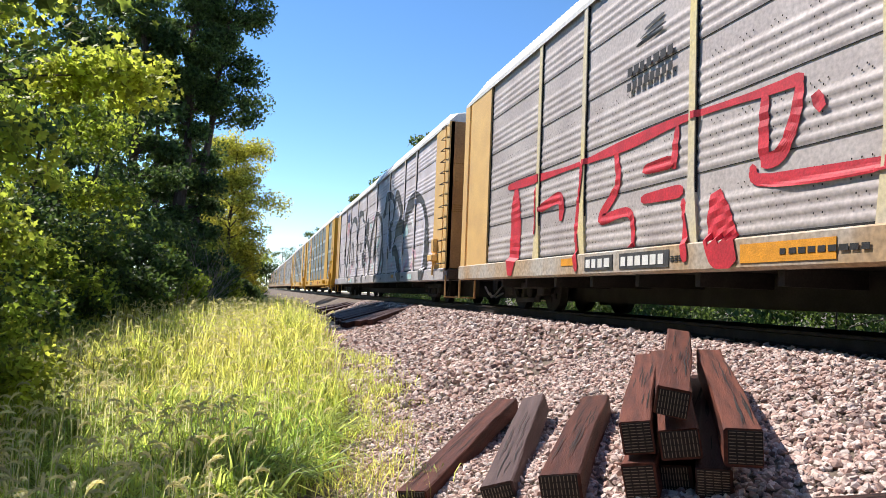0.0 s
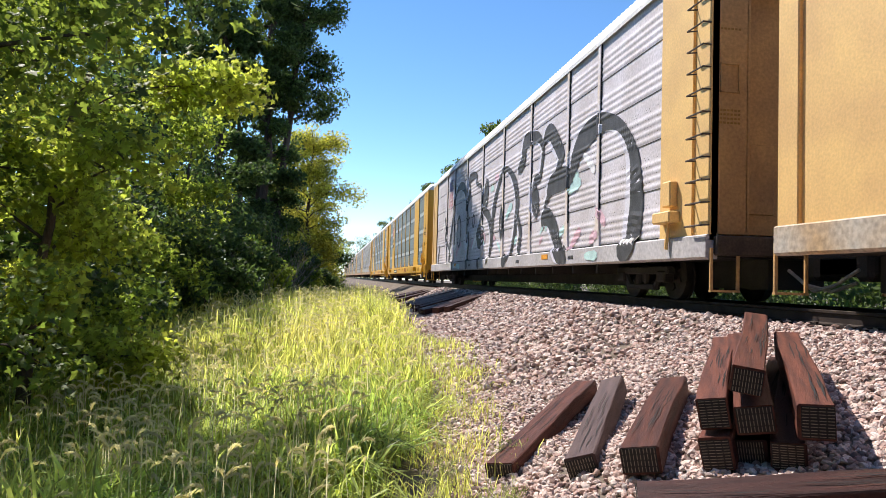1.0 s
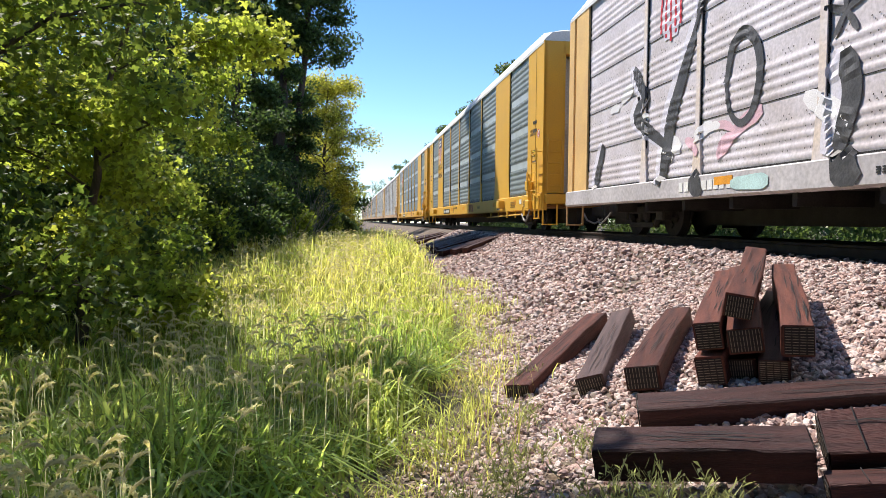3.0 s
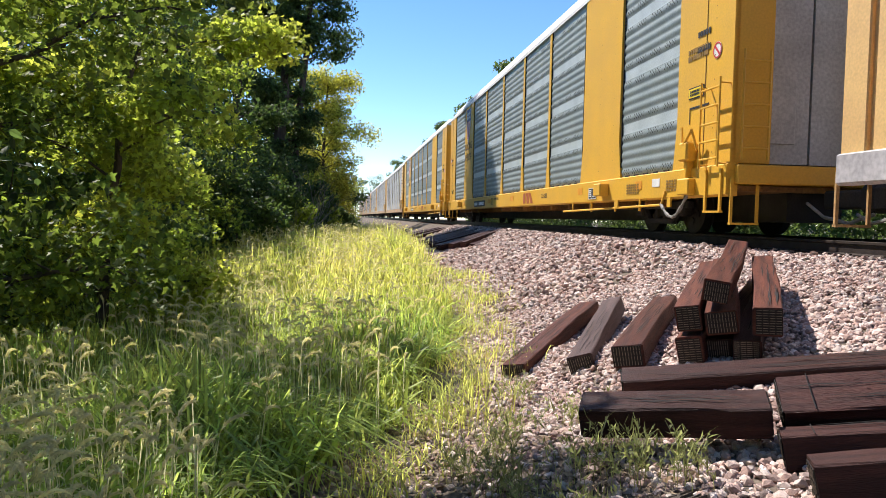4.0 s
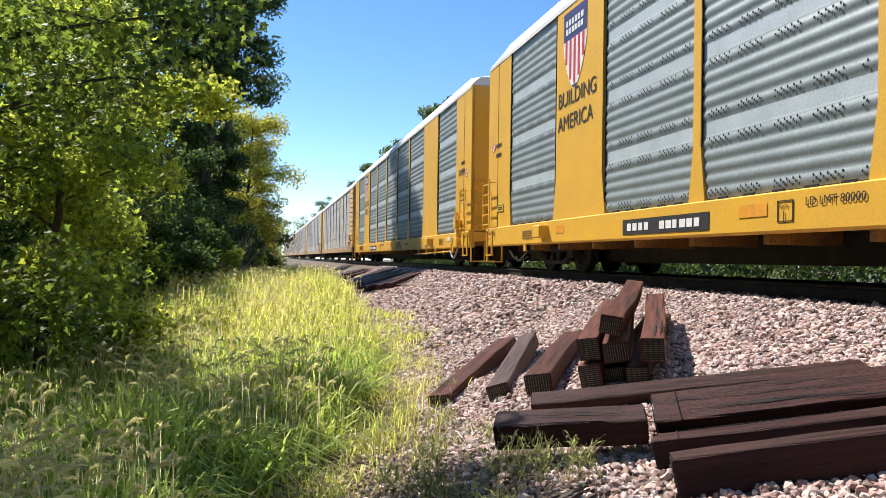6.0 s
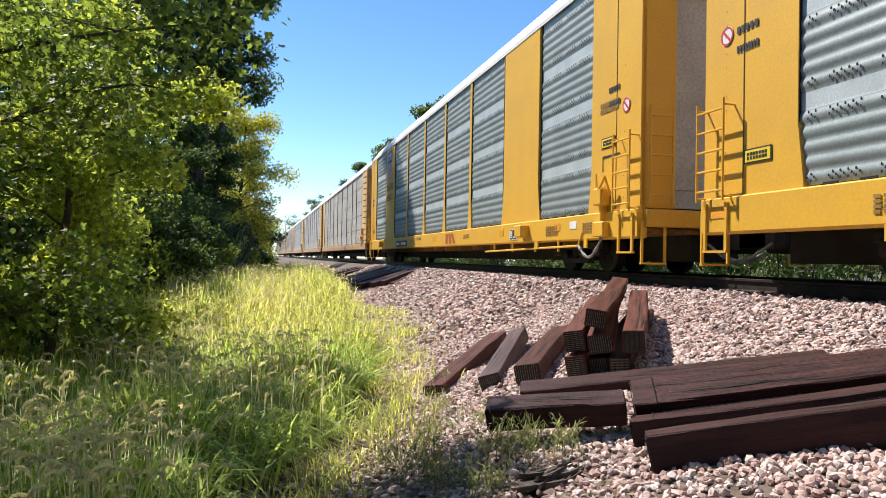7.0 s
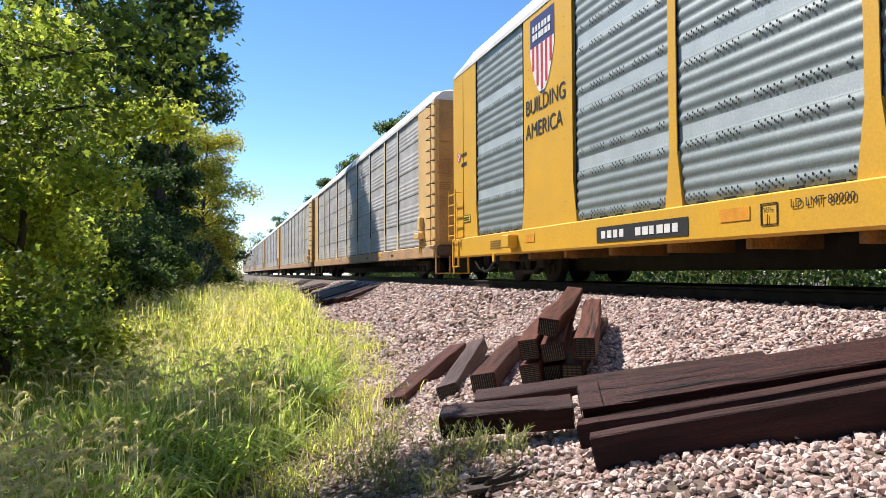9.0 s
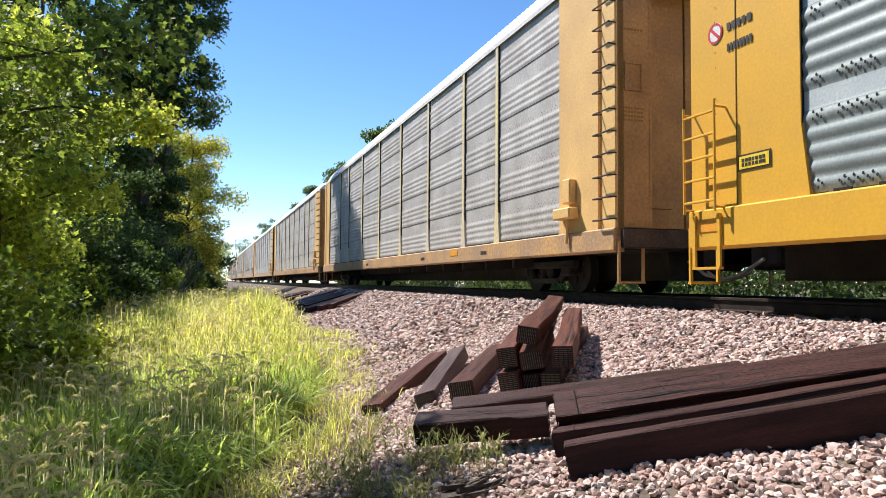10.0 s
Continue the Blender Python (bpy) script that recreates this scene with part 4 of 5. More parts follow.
    tube(bm, (-W2 - 0.15, 1.2, 1.4), (-W2 - 0.12, 1.3, 1.7), 0.025)
    part("hand_brake", bm, M_YELLOW, car)
    bm = bmesh.new()
    tube(bm, (-W2 - 0.05, 7.6, 0.40), (-W2 - 0.05, 2.1, 0.48), 0.022)
    tube(bm, (-W2 - 0.05, 2.1, 0.48), (-W2 - 0.07, 1.9, 0.72), 0.022)
    for y in (3.0, 4.2, 5.6, 6.9):
        box(bm, -W2 - 0.06, -W2 - 0.03, y - 0.02, y + 0.02, 0.38, 0.62)
    part("brake_pipe", bm, M_YELLOW, car)
    bm = bmesh.new()
    pr = (-W2 - 0.05, 2.1, 0.5)
    for k in range(9):
        u = (k + 1) / 9
        q = (-W2 - 0.06, 2.1 - 1.0 * u, 0.5 + 0.2 * u - 0.32 * math.sin(math.pi * u))
        tube(bm, pr, q, 0.02 if k % 2 else 0.032, 6)
        pr = q
    part("brake_chain", bm, M_HOSE, car)
    for y in (4.75, 23.3):
        bm = bmesh.new()
        box(bm, -W2 - 0.26, -W2 - 0.05, y - 0.20, y + 0.20, 0.70, 0.96, 0.02)
        part("jack_bracket", bm, M_YELLOW, car)
    for y in (1.75, 4.05, 24.4):
        bm = bmesh.new()
        box(bm, -W2 - 0.085, -W2 - 0.055, y - 0.06, y + 0.06, 0.44, 0.60)
        part("tie_down", bm, M_YELLOW, car)
    # rows of rivets on the blank sheets
    v, f = [], []
    for c in (4.5, 5.3, 6.1, 21.1, 22.6, 26.9, 0.5):
        for k in range(22):
            z = 1.25 + 0.18 * k
            if (k * 7 + int(c * 10)) % 3:
                b = len(v)
                v += [(x1 - 0.004, c + 0.012 * math.cos(a), z + 0.012 * math.sin(a)) for a in (0.8, 2.3, 3.9, 5.5)]
                f.append((b, b + 3, b + 2, b + 1))
    tagged(from_lists("rivets", v, f, M_SEAM, car), kind="stuff")


M_SPRAY_K = material("black_spray_paint", (0.035, 0.035, 0.038), 0.55, var=0.3, scale=4, fine=30, second=(0.08, 0.08, 0.085))
M_SPRAY_RED = material("red_spray_paint", (0.62, 0.03, 0.05), 0.55, var=0.2, scale=4, fine=30)
M_SPRAY_PALE = material("pale_spray_paint", (0.70, 0.68, 0.74), 0.6, var=0.12, scale=2, fine=30, second=(0.60, 0.58, 0.66))
M_SPRAY_WHITE = material("white_spray_paint", (0.80, 0.79, 0.80), 0.6, var=0.08, scale=3)
M_SPRAY_PINK = material("pink_spray_paint", (0.72, 0.47, 0.54), 0.6, var=0.15, scale=4)
M_SPRAY_AQUA = material("aqua_spray_paint", (0.50, 0.71, 0.70), 0.6, var=0.15, scale=4)
M_ORANGE = material("orange_patch", (0.78, 0.33, 0.02), 0.6, var=0.15)
M_EMBLEM = material("rust_red_paint", (0.42, 0.10, 0.03), 0.6, var=0.15)
M_BLUE = material("navy_paint", (0.03, 0.04, 0.16), 0.5, var=0.1)
M_SIGN = material("bright_yellow_sign", (0.85, 0.62, 0.02), 0.5, var=0.1)
M_STENCIL = material("faded_stencil", (0.30, 0.17, 0.03), 0.6, var=0.2)
M_SEAM = material("seam_shadow_gap", (0.22, 0.11, 0.015), 0.7, var=0.2)
M_WHITEPANEL = material("whitish_panel", (0.66, 0.62, 0.66), 0.6, metal=0.1, var=0.18, scale=1.2, fine=20, bump=0.1, second=(0.54, 0.49, 0.50))
M_WARMGREY = material("warm_grey_panel", (0.53, 0.48, 0.46), 0.6, metal=0.1, var=0.2, scale=1.0, fine=20, bump=0.1, second=(0.40, 0.35, 0.34))
M_OLDSILL = material("faded_orange_sill", (0.52, 0.31, 0.13), 0.65, var=0.25, scale=1.2, fine=18, second=(0.36, 0.24, 0.15))
M_POST = material("faded_post", (0.56, 0.47, 0.37), 0.65, var=0.2, scale=2, fine=20)

M_POSTPALE = material("overpainted_post", (0.62, 0.58, 0.62), 0.65, var=0.15, scale=1.5, fine=20, second=(0.66, 0.55, 0.44))
M_POSTYEL = material("pale_yellow_post", (0.70, 0.58, 0.26), 0.65, var=0.15, scale=1.0, fine=20, second=(0.56, 0.50, 0.40))
M_SILLPALE = material("overpainted_sill", (0.50, 0.48, 0.49), 0.7, var=0.2, scale=1.0, fine=15, bump=0.1, second=(0.38, 0.36, 0.37))

PITCH = 29.0
P_C0 = [0.35, 3.0, 4.9, 7.7, 10.2, 12.8, 15.6, 18.6, 20.5, 23.45]
P_C2 = [0.06, 2.85, 4.75, 7.8, 10.9, 14.0, 16.95, 19.85, 21.85, 24.95]
P_G1 = [0.9, 3.66, 5.68, 8.5, 11.4, 14.3, 17.2, 20.0, 22.0, 24.9]
car_c0 = tagged(grey_car(M_OLDYELLOW, M_WARMGREY, P_C0, M_SILLGREY, -1.0, 25.5, M_POSTYEL), "weathered grey autorack rail car with red graffiti", "rail car", group="train cars")
paint_red_car(car_c0, P_C0)
car_c2 = tagged(grey_car(M_OLDYELLOW, M_WHITEPANEL, P_C2, M_SILLPALE, -1.45, 26.3, M_POSTPALE), "whitish autorack rail car with black-outlined graffiti", "rail car", group="train cars")
paint_white_car(car_c2, P_C2)
car_y1 = tagged(yellow_car(), "yellow autorack rail car with galvanised corrugated side panels", "rail car", group="train cars")
detail_yellow(car_y1)
car_y2 = tagged(copy_thing(car_y1, pose(0, 0, 0)), "yellow autorack rail car with galvanised corrugated side panels", "rail car", group="train cars")
ROLLING += [(w, w.location.y) for w in car_y2.children_recursive if w.name.startswith("wheelset")]
car_g1 = tagged(grey_car(M_OLDYELLOW, M_GREY, P_G1, M_OLDSILL, -0.85, 26.3, M_POSTYEL), "plain weathered grey autorack rail car with faded yellow ends", "rail car", group="train cars")
# near end of each car along the train, from the near end of the car with the first blank door
CARS = [(car_c0, -2 * PITCH + 0.9), (car_c2, -PITCH + 0.4), (car_y1, 0.0), (car_y2, PITCH), (car_g1, 2 * PITCH + 0.9)]
for k in range(3, 9):
    c = copy_thing(car_g1, pose(0, 0, 0))
    ROLLING += [(w, w.location.y) for w in c.children_recursive if w.name.startswith("wheelset")] if k < 4 else []
    CARS.append((c, k * PITCH + 0.9))

# distance of the first yellow car's near end along the track, by time
RUN = [(0.0, 48.75), (1.0, 38.65), (2.5, 23.1), (4.5, 2.95), (5.5, -6.95), (7.5, -26.8), (8.5, -36.85), (9.0, -41.95), (10.0, -52.05)]


def run_at(t):
    return float(np.interp(t, [r[0] for r in RUN], [r[1] for r in RUN]))


def motions():
    for c, off in CARS:
        walk(c, [(t, pose(XC, y + off, RAIL_Z)) for t, y in RUN])
    for w, k in ROLLING:
        walk(w, [(j / FPS, pose(0, k, 0.42, math.degrees((run_at(j / FPS) - RUN[0][1]) / 0.42))) for j in range(0, 10 * FPS + 1)])


# ---- track ties, ballast ----
def track_ties():
    bm = bmesh.new()
    box(bm, -1.3, 1.3, -0.115, 0.115, -0.18, 0, 0.012)
    me = bpy.data.meshes.new("track_tie")
    bm.to_mesh(me)
    bm.free()
    me.materials.append(M_TIE)
    bm = bmesh.new()
    box(bm, -0.17, 0.17, -0.09, 0.09, 0, 0.018)
    for k in (-0.12, 0.12):
        box(bm, k - 0.02, k + 0.02, -0.05, -0.02, 0.016, 0.05)
    pm = bpy.data.meshes.new("tie_plate")
    bm.to_mesh(pm)
    bm.free()
    pm.materials.append(M_STEEL)
    rnd = random.Random(5)
    for k in range(120):
        t = shared("track_tie", me, None, pose(XC + rnd.uniform(-0.05, 0.05), -8 + k * 0.53, RAIL_Z - 0.2, 0, 0, rnd.uniform(-0.8, 0.8)))
        tagged(t, "weathered wooden tie under the running rails", "railroad tie", group="track ties")
        for s in (-0.7525, 0.7525):
            shared("tie_plate", pm, t, pose(s, 0, 0))


track_ties()


def stones():
    """Angular ballast stones as joined geometry, in a nearer and a farther field."""
    rng = np.random.default_rng(7)
    ph = (1 + 5 ** 0.5) / 2
    ico = np.array([(-1, ph, 0), (1, ph, 0), (-1, -ph, 0), (1, -ph, 0), (0, -1, ph), (0, 1, ph), (0, -1, -ph), (0, 1, -ph), (ph, 0, -1), (ph, 0, 1), (-ph, 0, -1), (-ph, 0, 1)]) / 1.9
    tri = np.array([(0, 11, 5), (0, 5, 1), (0, 1, 7), (0, 7, 10), (0, 10, 11), (1, 5, 9), (5, 11, 4), (11, 10, 2), (10, 7, 6), (7, 1, 8),
                    (3, 9, 4), (3, 4, 2), (3, 2, 6), (3, 6, 8), (3, 8, 9), (4, 9, 5), (2, 4, 11), (6, 2, 10), (8, 6, 7), (9, 8, 1)])
    shapes = [ico * rng.uniform(0.62, 1.25, (12, 1)) for _ in range(14)]

    def field(name, n, xr, yr, rr, keep, lift, mat, label):
        v, f = [], []
        base = 0
        got = 0
        while got < n:
            x, y = rng.uniform(*xr), rng.uniform(*yr)
            if rng.random() > keep(x, y):
                continue
            got += 1
            r = rng.uniform(*rr) * (1.25 if rng.random() < 0.15 else 1.0)
            a, b, c = rng.uniform(0, math.tau, 3)
            m = np.array(Euler((a, b, c)).to_matrix())
            p = (shapes[rng.integers(14)] * rng.uniform(0.65, 1.2, 3)) @ m.T * r
            p[:, 2] *= 0.85
            p += (x, y, ground_z(x, y) + r * lift * rng.uniform(0.1, 1.0))
            v.append(p)
            f.append(tri + base)
            base += 12
        ob = from_lists(name, np.concatenate(v).tolist(), np.concatenate(f).tolist(), mat)
        return tagged(ob, label, "ballast", kind="stuff")

    def edge(y):
        return 0.75 + 0.25 * math.sin(y * 0.9) + 0.25 * smooth(6, 16, y)

    lab = "pinkish-grey crushed stone ballast on the track shoulder"
    field("ballast", 44000, (0.5, 5.1), (-4.0, 8.5), (0.017, 0.034), lambda x, y: smooth(edge(y) - 0.5, edge(y) + 0.35, x) * (0.25 + 0.75 * smooth(1.2, 2.2, x + y * 0.35)), 0.75, M_STONE, lab)
    field("ballast", 17000, (0.8, 5.1), (8.5, 34), (0.034, 0.060), lambda x, y: smooth(edge(y) - 0.3, edge(y) + 0.4, x), 0.7, M_STONE, lab)
    field("ballast", 5000, (5.0, 7.9), (-6, 30), (0.03, 0.055), lambda x, y: 1.0, 0.6, M_STONE, lab)
    field("gravel", 6500, (-1.2, 1.3), (-2.0, 4.5), (0.010, 0.032), lambda x, y: 0.25 + 0.6 * smooth(-0.6, 0.6, x), 0.6, M_STONE, "scattered small stones on the shaded dirt")


stones()


# ---- far heap of ties ----
rnd = random.Random(3)
FAR = [(2.75, 21.9, -0.22, 44, 10, 4), (3.05, 21.4, -0.18, 46, 11, -6), (3.3, 20.9, -0.20, 43, 10, 3)]
FAR += [(2.55 + rnd.uniform(-0.15, 0.15), 22.6 + 0.42 * k, -0.36 + rnd.uniform(-0.02, 0.1), 66 + rnd.uniform(-9, 9), 13, rnd.uniform(-8, 8)) for k in range(16)]
FAR += [(2.7 + rnd.uniform(-0.2, 0.2), 33 + 1.1 * k, -0.30, 70 + rnd.uniform(-9, 9), 12, 0) for k in range(5)]
for k, q in enumerate(FAR):
    make_tie(40 + k, (*q, 0.23, 0.18), "dark creosoted railroad tie in a far heap beside the track", plates=False, wood=M_TIE_DARK)


# ---- plants ----
def leaf_material(name, base, second, trans=0.45, rough=0.55):
    return material(name, base, rough, var=0.25, scale=0.8, fine=8, bump=0.0, second=second, island=0.55, trans=trans, spec=0.35)


M_LEAF = leaf_material("leaf_green", (0.140, 0.205, 0.034), (0.215, 0.265, 0.044), 0.55)
M_LEAF_DARK = leaf_material("leaf_dark", (0.040, 0.072, 0.020), (0.068, 0.112, 0.030), 0.40)
M_LEAF_YEL = leaf_material("leaf_yellow_green", (0.28, 0.32, 0.055), (0.18, 0.25, 0.045), 0.58)
M_LEAF_GOLD = leaf_material("leaf_golden", (0.33, 0.325, 0.055), (0.24, 0.27, 0.050), 0.55)
M_LEAF_MID = leaf_material("leaf_mid_green", (0.085, 0.135, 0.026), (0.135, 0.185, 0.034), 0.5)
M_LEAF_RIGHT = leaf_material("leaf_far", (0.085, 0.135, 0.034), (0.06, 0.095, 0.026), 0.40)
M_BARK = material("bark", (0.085, 0.065, 0.05), 0.95, var=0.35, scale=4, fine=30, bump=0.9, stretch=(3, 3, 0.6))
M_TWIG = material("dry_twig", (0.30, 0.27, 0.23), 0.9, var=0.2)
M_GRASS = leaf_material("grass_blade", (0.23, 0.33, 0.075), (0.35, 0.41, 0.115), 0.5, 0.45)
# yellowing blades, made brighter in colour for the sunlit stretch of verge
M_GRASS_DRY_SUNLIT = leaf_material("grass_dry_sunlit", (0.48, 0.48, 0.14), (0.34, 0.40, 0.105), 0.5)
M_WEED = leaf_material("weed_leaf", (0.17, 0.205, 0.075), (0.25, 0.26, 0.11), 0.45)
M_SEED = material("foxtail_bristle", (0.62, 0.60, 0.36), 0.8, var=0.2, island=0.2, trans=0.5)


def leaves_mesh(name, centres, radii, counts, size, mat, parent, seed, droop=0.3, flat=0.7, lobed=False):
    """Many small folded leaves scattered in clumps."""
    rng = np.random.default_rng(seed)
    P = []
    for c, r, n in zip(centres, radii, counts):
        d = rng.normal(size=(n, 3))
        d /= np.linalg.norm(d, axis=1)[:, None]
        d *= (rng.random(n) ** 0.45)[:, None] * r
        d[:, 2] *= flat * rng.uniform(0.8, 1.5)
        P.append(np.array(c) + d)
    P = np.concatenate(P)
    n = len(P)
    ax = rng.normal(size=(n, 3))
    ax[:, 2] -= droop
    ax /= np.linalg.norm(ax, axis=1)[:, None]
    up = rng.normal(size=(n, 3)) * 0.7 + (0, 0, 1.0)
    sd = np.cross(ax, up)
    sd /= np.linalg.norm(sd, axis=1)[:, None] + 1e-9
    nn = np.cross(sd, ax)
    L = size * rng.uniform(0.6, 1.3, n)[:, None]
    W = L * rng.uniform(0.28, 0.42, n)[:, None]
    if lobed:
        # five-lobed leaves, slightly cupped
        out = [(0.0, 0.10, 0), (0.05, 0.42, 0.04), (0.22, 0.30, 0.02), (0.42, 0.62, 0.06), (0.52, 0.26, 0.02), (1.0, 0.0, -0.06), (0.52, -0.26, 0.02), (0.42, -0.62, 0.06), (0.22, -0.30, 0.02), (0.05, -0.42, 0.04), (0.0, -0.10, 0)]
        v = np.stack([P + ax * L * 0.2] + [P + ax * L * a + sd * L * b + nn * L * c for a, b, c in out], 1).reshape(-1, 3)
        b = np.arange(n)[:, None] * 12
        f = np.concatenate([b + (0, k, k + 1) for k in range(1, 11)])
        return from_lists(name, v.tolist(), f.tolist(), mat, parent)
    if size < 0.16 and mat is not M_LEAF_RIGHT:
        v = np.stack([P, P + ax * L * 0.28 + sd * W * 0.85 + nn * L * 0.07, P + ax * L * 0.65 + sd * W * 0.8 + nn * L * 0.05, P + ax * L - nn * L * 0.08,
                      P + ax * L * 0.65 - sd * W * 0.8 + nn * L * 0.05, P + ax * L * 0.28 - sd * W * 0.85 + nn * L * 0.07], 1).reshape(-1, 3)
        b = np.arange(n)[:, None] * 6
        f = np.concatenate([b + (0, 1, 2), b + (0, 2, 3), b + (0, 3, 4), b + (0, 4, 5)])
    else:
        v = np.stack([P, P + ax * L * 0.45 + sd * W + nn * L * 0.10, P + ax * L, P + ax * L * 0.45 - sd * W + nn * L * 0.10], 1).reshape(-1, 3)
        b = np.arange(n)[:, None] * 4
        f = np.concatenate([b + (0, 1, 2), b + (0, 2, 3)])
    return from_lists(name, v.tolist(), f.tolist(), mat, parent)


def limb(bm, pts, r0, r1, seg=7):
    """A bent tapered branch."""
    n = len(pts)
    rings = []
    for i, p in enumerate(pts):
        d = (Vector(pts[min(i + 1, n - 1)]) - Vector(pts[max(i - 1, 0)])).normalized()
        q = d.to_track_quat("Z", "Y")
        r = r0 + (r1 - r0) * i / (n - 1)
        rings.append([bm.verts.new(Vector(p) + q @ Vector((r * math.cos(a), r * math.sin(a), 0))) for a in [k * math.tau / seg for k in range(seg)]])
    for a, b in zip(rings, rings[1:]):
        for k in range(seg):
            bm.faces.new((a[k], a[(k + 1) % seg], b[(k + 1) % seg], b[k]))
    bm.faces.new(rings[-1])


def make_tree(x, y, h, spread, nleaf, leaf, mat, label, seed, first=0.25, lean=(0, 0), trunk=None, group="trees", clump=0.55, dense=1.0, limbs=11, name="tree", lobed=False):
    rnd = random.Random(seed)
    z0 = ground_z(x, y) - 0.1
    ob = tagged(new(name), label, "tree" if name == "tree" else "bush", group=group)
    ob.matrix_basis = pose(x, y, z0)
    bm = bmesh.new()
    r0 = trunk or h * 0.016
    tp = [(lean[0] * u * u + rnd.uniform(-0.02, 0.02) * h * u, lean[1] * u * u + rnd.uniform(-0.02, 0.02) * h * u, h * 0.92 * u) for u in [i / 8 for i in range(9)]]
    limb(bm, tp, r0, r0 * 0.18, 9)
    cs, rs = [], []
    for k in range(limbs):
        u = first + (0.95 - first) * (k + rnd.random() * 0.6) / limbs
        i = min(7, int(u * 8))
        a = Vector(tp[i]).lerp(Vector(tp[i + 1]), u * 8 - i)
        az = k * 2.4 + rnd.uniform(-0.5, 0.5)
        ln = spread * (1.05 - 0.55 * abs(u - 0.5) * 1.4) * rnd.uniform(0.7, 1.15)
        rise = rnd.uniform(0.15, 0.55) * ln
        pts = [a + Vector((math.cos(az) * ln * w, math.sin(az) * ln * w, rise * w ** 0.8 - 0.12 * ln * w * w)) + Vector((rnd.uniform(-1, 1), rnd.uniform(-1, 1), rnd.uniform(-0.5, 0.5))) * 0.05 * ln for w in (0, 0.25, 0.5, 0.75, 1.0)]
        limb(bm, pts, r0 * 0.42 * (1.05 - u), 0.006 + r0 * 0.04, 5)
        for w, p in zip((0.5, 0.75, 1.0), pts[2:]):
            for _ in range(2 if dense >= 1 else 1):
                o = Vector((rnd.gauss(0, 1), rnd.gauss(0, 1), rnd.gauss(0, 0.6))) * clump * 0.55 * spread * 0.35
                cs.append(tuple(p + o))
                rs.append(clump * spread * rnd.uniform(0.28, 0.55))
                tube(bm, p, p + o, 0.008 + r0 * 0.03, 4, 0.004)
    cs.append(tp[-1])
    rs.append(clump * spread * 0.5)
    part("trunk", bm, M_BARK, ob)
    tot = sum(r * r for r in rs)
    leaves_mesh("crown", cs, rs, [max(8, int(nleaf * r * r / tot)) for r in rs], leaf, mat, ob, seed, lobed=lobed)
    return ob


NEAR_T = "broad-leaved young tree with sunlit green leaves at the verge"
make_tree(-3.6, 7.4, 5.0, 1.7, 15000, 0.085, M_LEAF_YEL, "young maple-like tree with bright yellow-green leaves", 11, 0.16, (0.7, 0), lobed=True)
make_tree(-4.3, 4.6, 7.8, 2.4, 20000, 0.078, M_LEAF_MID, NEAR_T, 12, 0.14, (0.9, 0.2), limbs=20, lobed=True)
make_tree(-4.9, 9.8, 5.6, 2.0, 16000, 0.085, M_LEAF, NEAR_T, 13, 0.12, lobed=True)
make_tree(-5.4, 2.0, 6.2, 2.2, 9000, 0.085, M_LEAF, NEAR_T, 14, 0.1)
make_tree(-5.8, 13.2, 7.0, 2.3, 10000, 0.13, M_LEAF_DARK, NEAR_T, 15, 0.08)
make_tree(-5.2, 17.5, 6.2, 2.1, 9000, 0.13, M_LEAF, NEAR_T, 16, 0.08)
make_tree(-5.0, 22.5, 6.4, 2.2, 9000, 0.14, M_LEAF_DARK, NEAR_T, 17, 0.08)
TALL = "tall cottonwood with dark leaves and a bare forked trunk"
make_tree(-4.1, 36.0, 22.0, 1.8, 44000, 0.17, M_LEAF_DARK, TALL, 21, 0.16, (0.9, 0), 0.38, clump=0.7, limbs=34)
make_tree(-3.4, 36.6, 21.0, 2.0, 28000, 0.17, M_LEAF_DARK, TALL, 28, 0.48, (2.5, 0), 0.26, clump=0.75, limbs=26)
make_tree(-6.0, 35.0, 21.0, 2.2, 20000, 0.22, M_LEAF_DARK, TALL, 27, 0.20, (-0.2, 0), 0.32, clump=0.6, limbs=24)
make_tree(-8.0, 31.0, 16.0, 3.6, 11000, 0.24, M_LEAF_DARK, TALL, 22, 0.15, (0, 0), 0.3, limbs=15)
make_tree(-6.2, 44.0, 17.0, 3.6, 10000, 0.26, M_LEAF_DARK, TALL, 23, 0.15, (0, 0), 0.3, limbs=15)
make_tree(-2.3, 53.0, 13.2, 2.7, 34000, 0.18, M_LEAF_GOLD, "rounded tree with yellowing leaves beside the track", 24, 0.05, limbs=36, clump=0.7)
make_tree(-5.2, 64.0, 13.5, 3.2, 9000, 0.30, M_LEAF, "tree with light green leaves beside the track", 25, 0.15, limbs=14)
for k, (x, y, h) in enumerate([(-10.5, 7, 10), (-11.5, 14, 11), (-11, 20, 11), (-11, 26, 14), (-12, 56, 13), (-8, 74, 12), (-5, 84, 12), (-4.5, 108, 13), (-6, 135, 14), (-7, 170, 15), (-3, 230, 16), (4, 320, 18), (-1, 285, 17), (1.5, 300, 18), (9.5, 290, 18), (12.5, 280, 18), (14, 330, 18), (-8, 310, 18), (-18, 300, 18), (24, 320, 18), (-9, 0, 10), (-8, -6, 10)]):
    make_tree(x, y, h, h * 0.30, 6500, 0.26, M_LEAF_DARK, "dense dark-leaved tree of the wood edge", 60 + k, 0.06, group="wood edge", limbs=14)
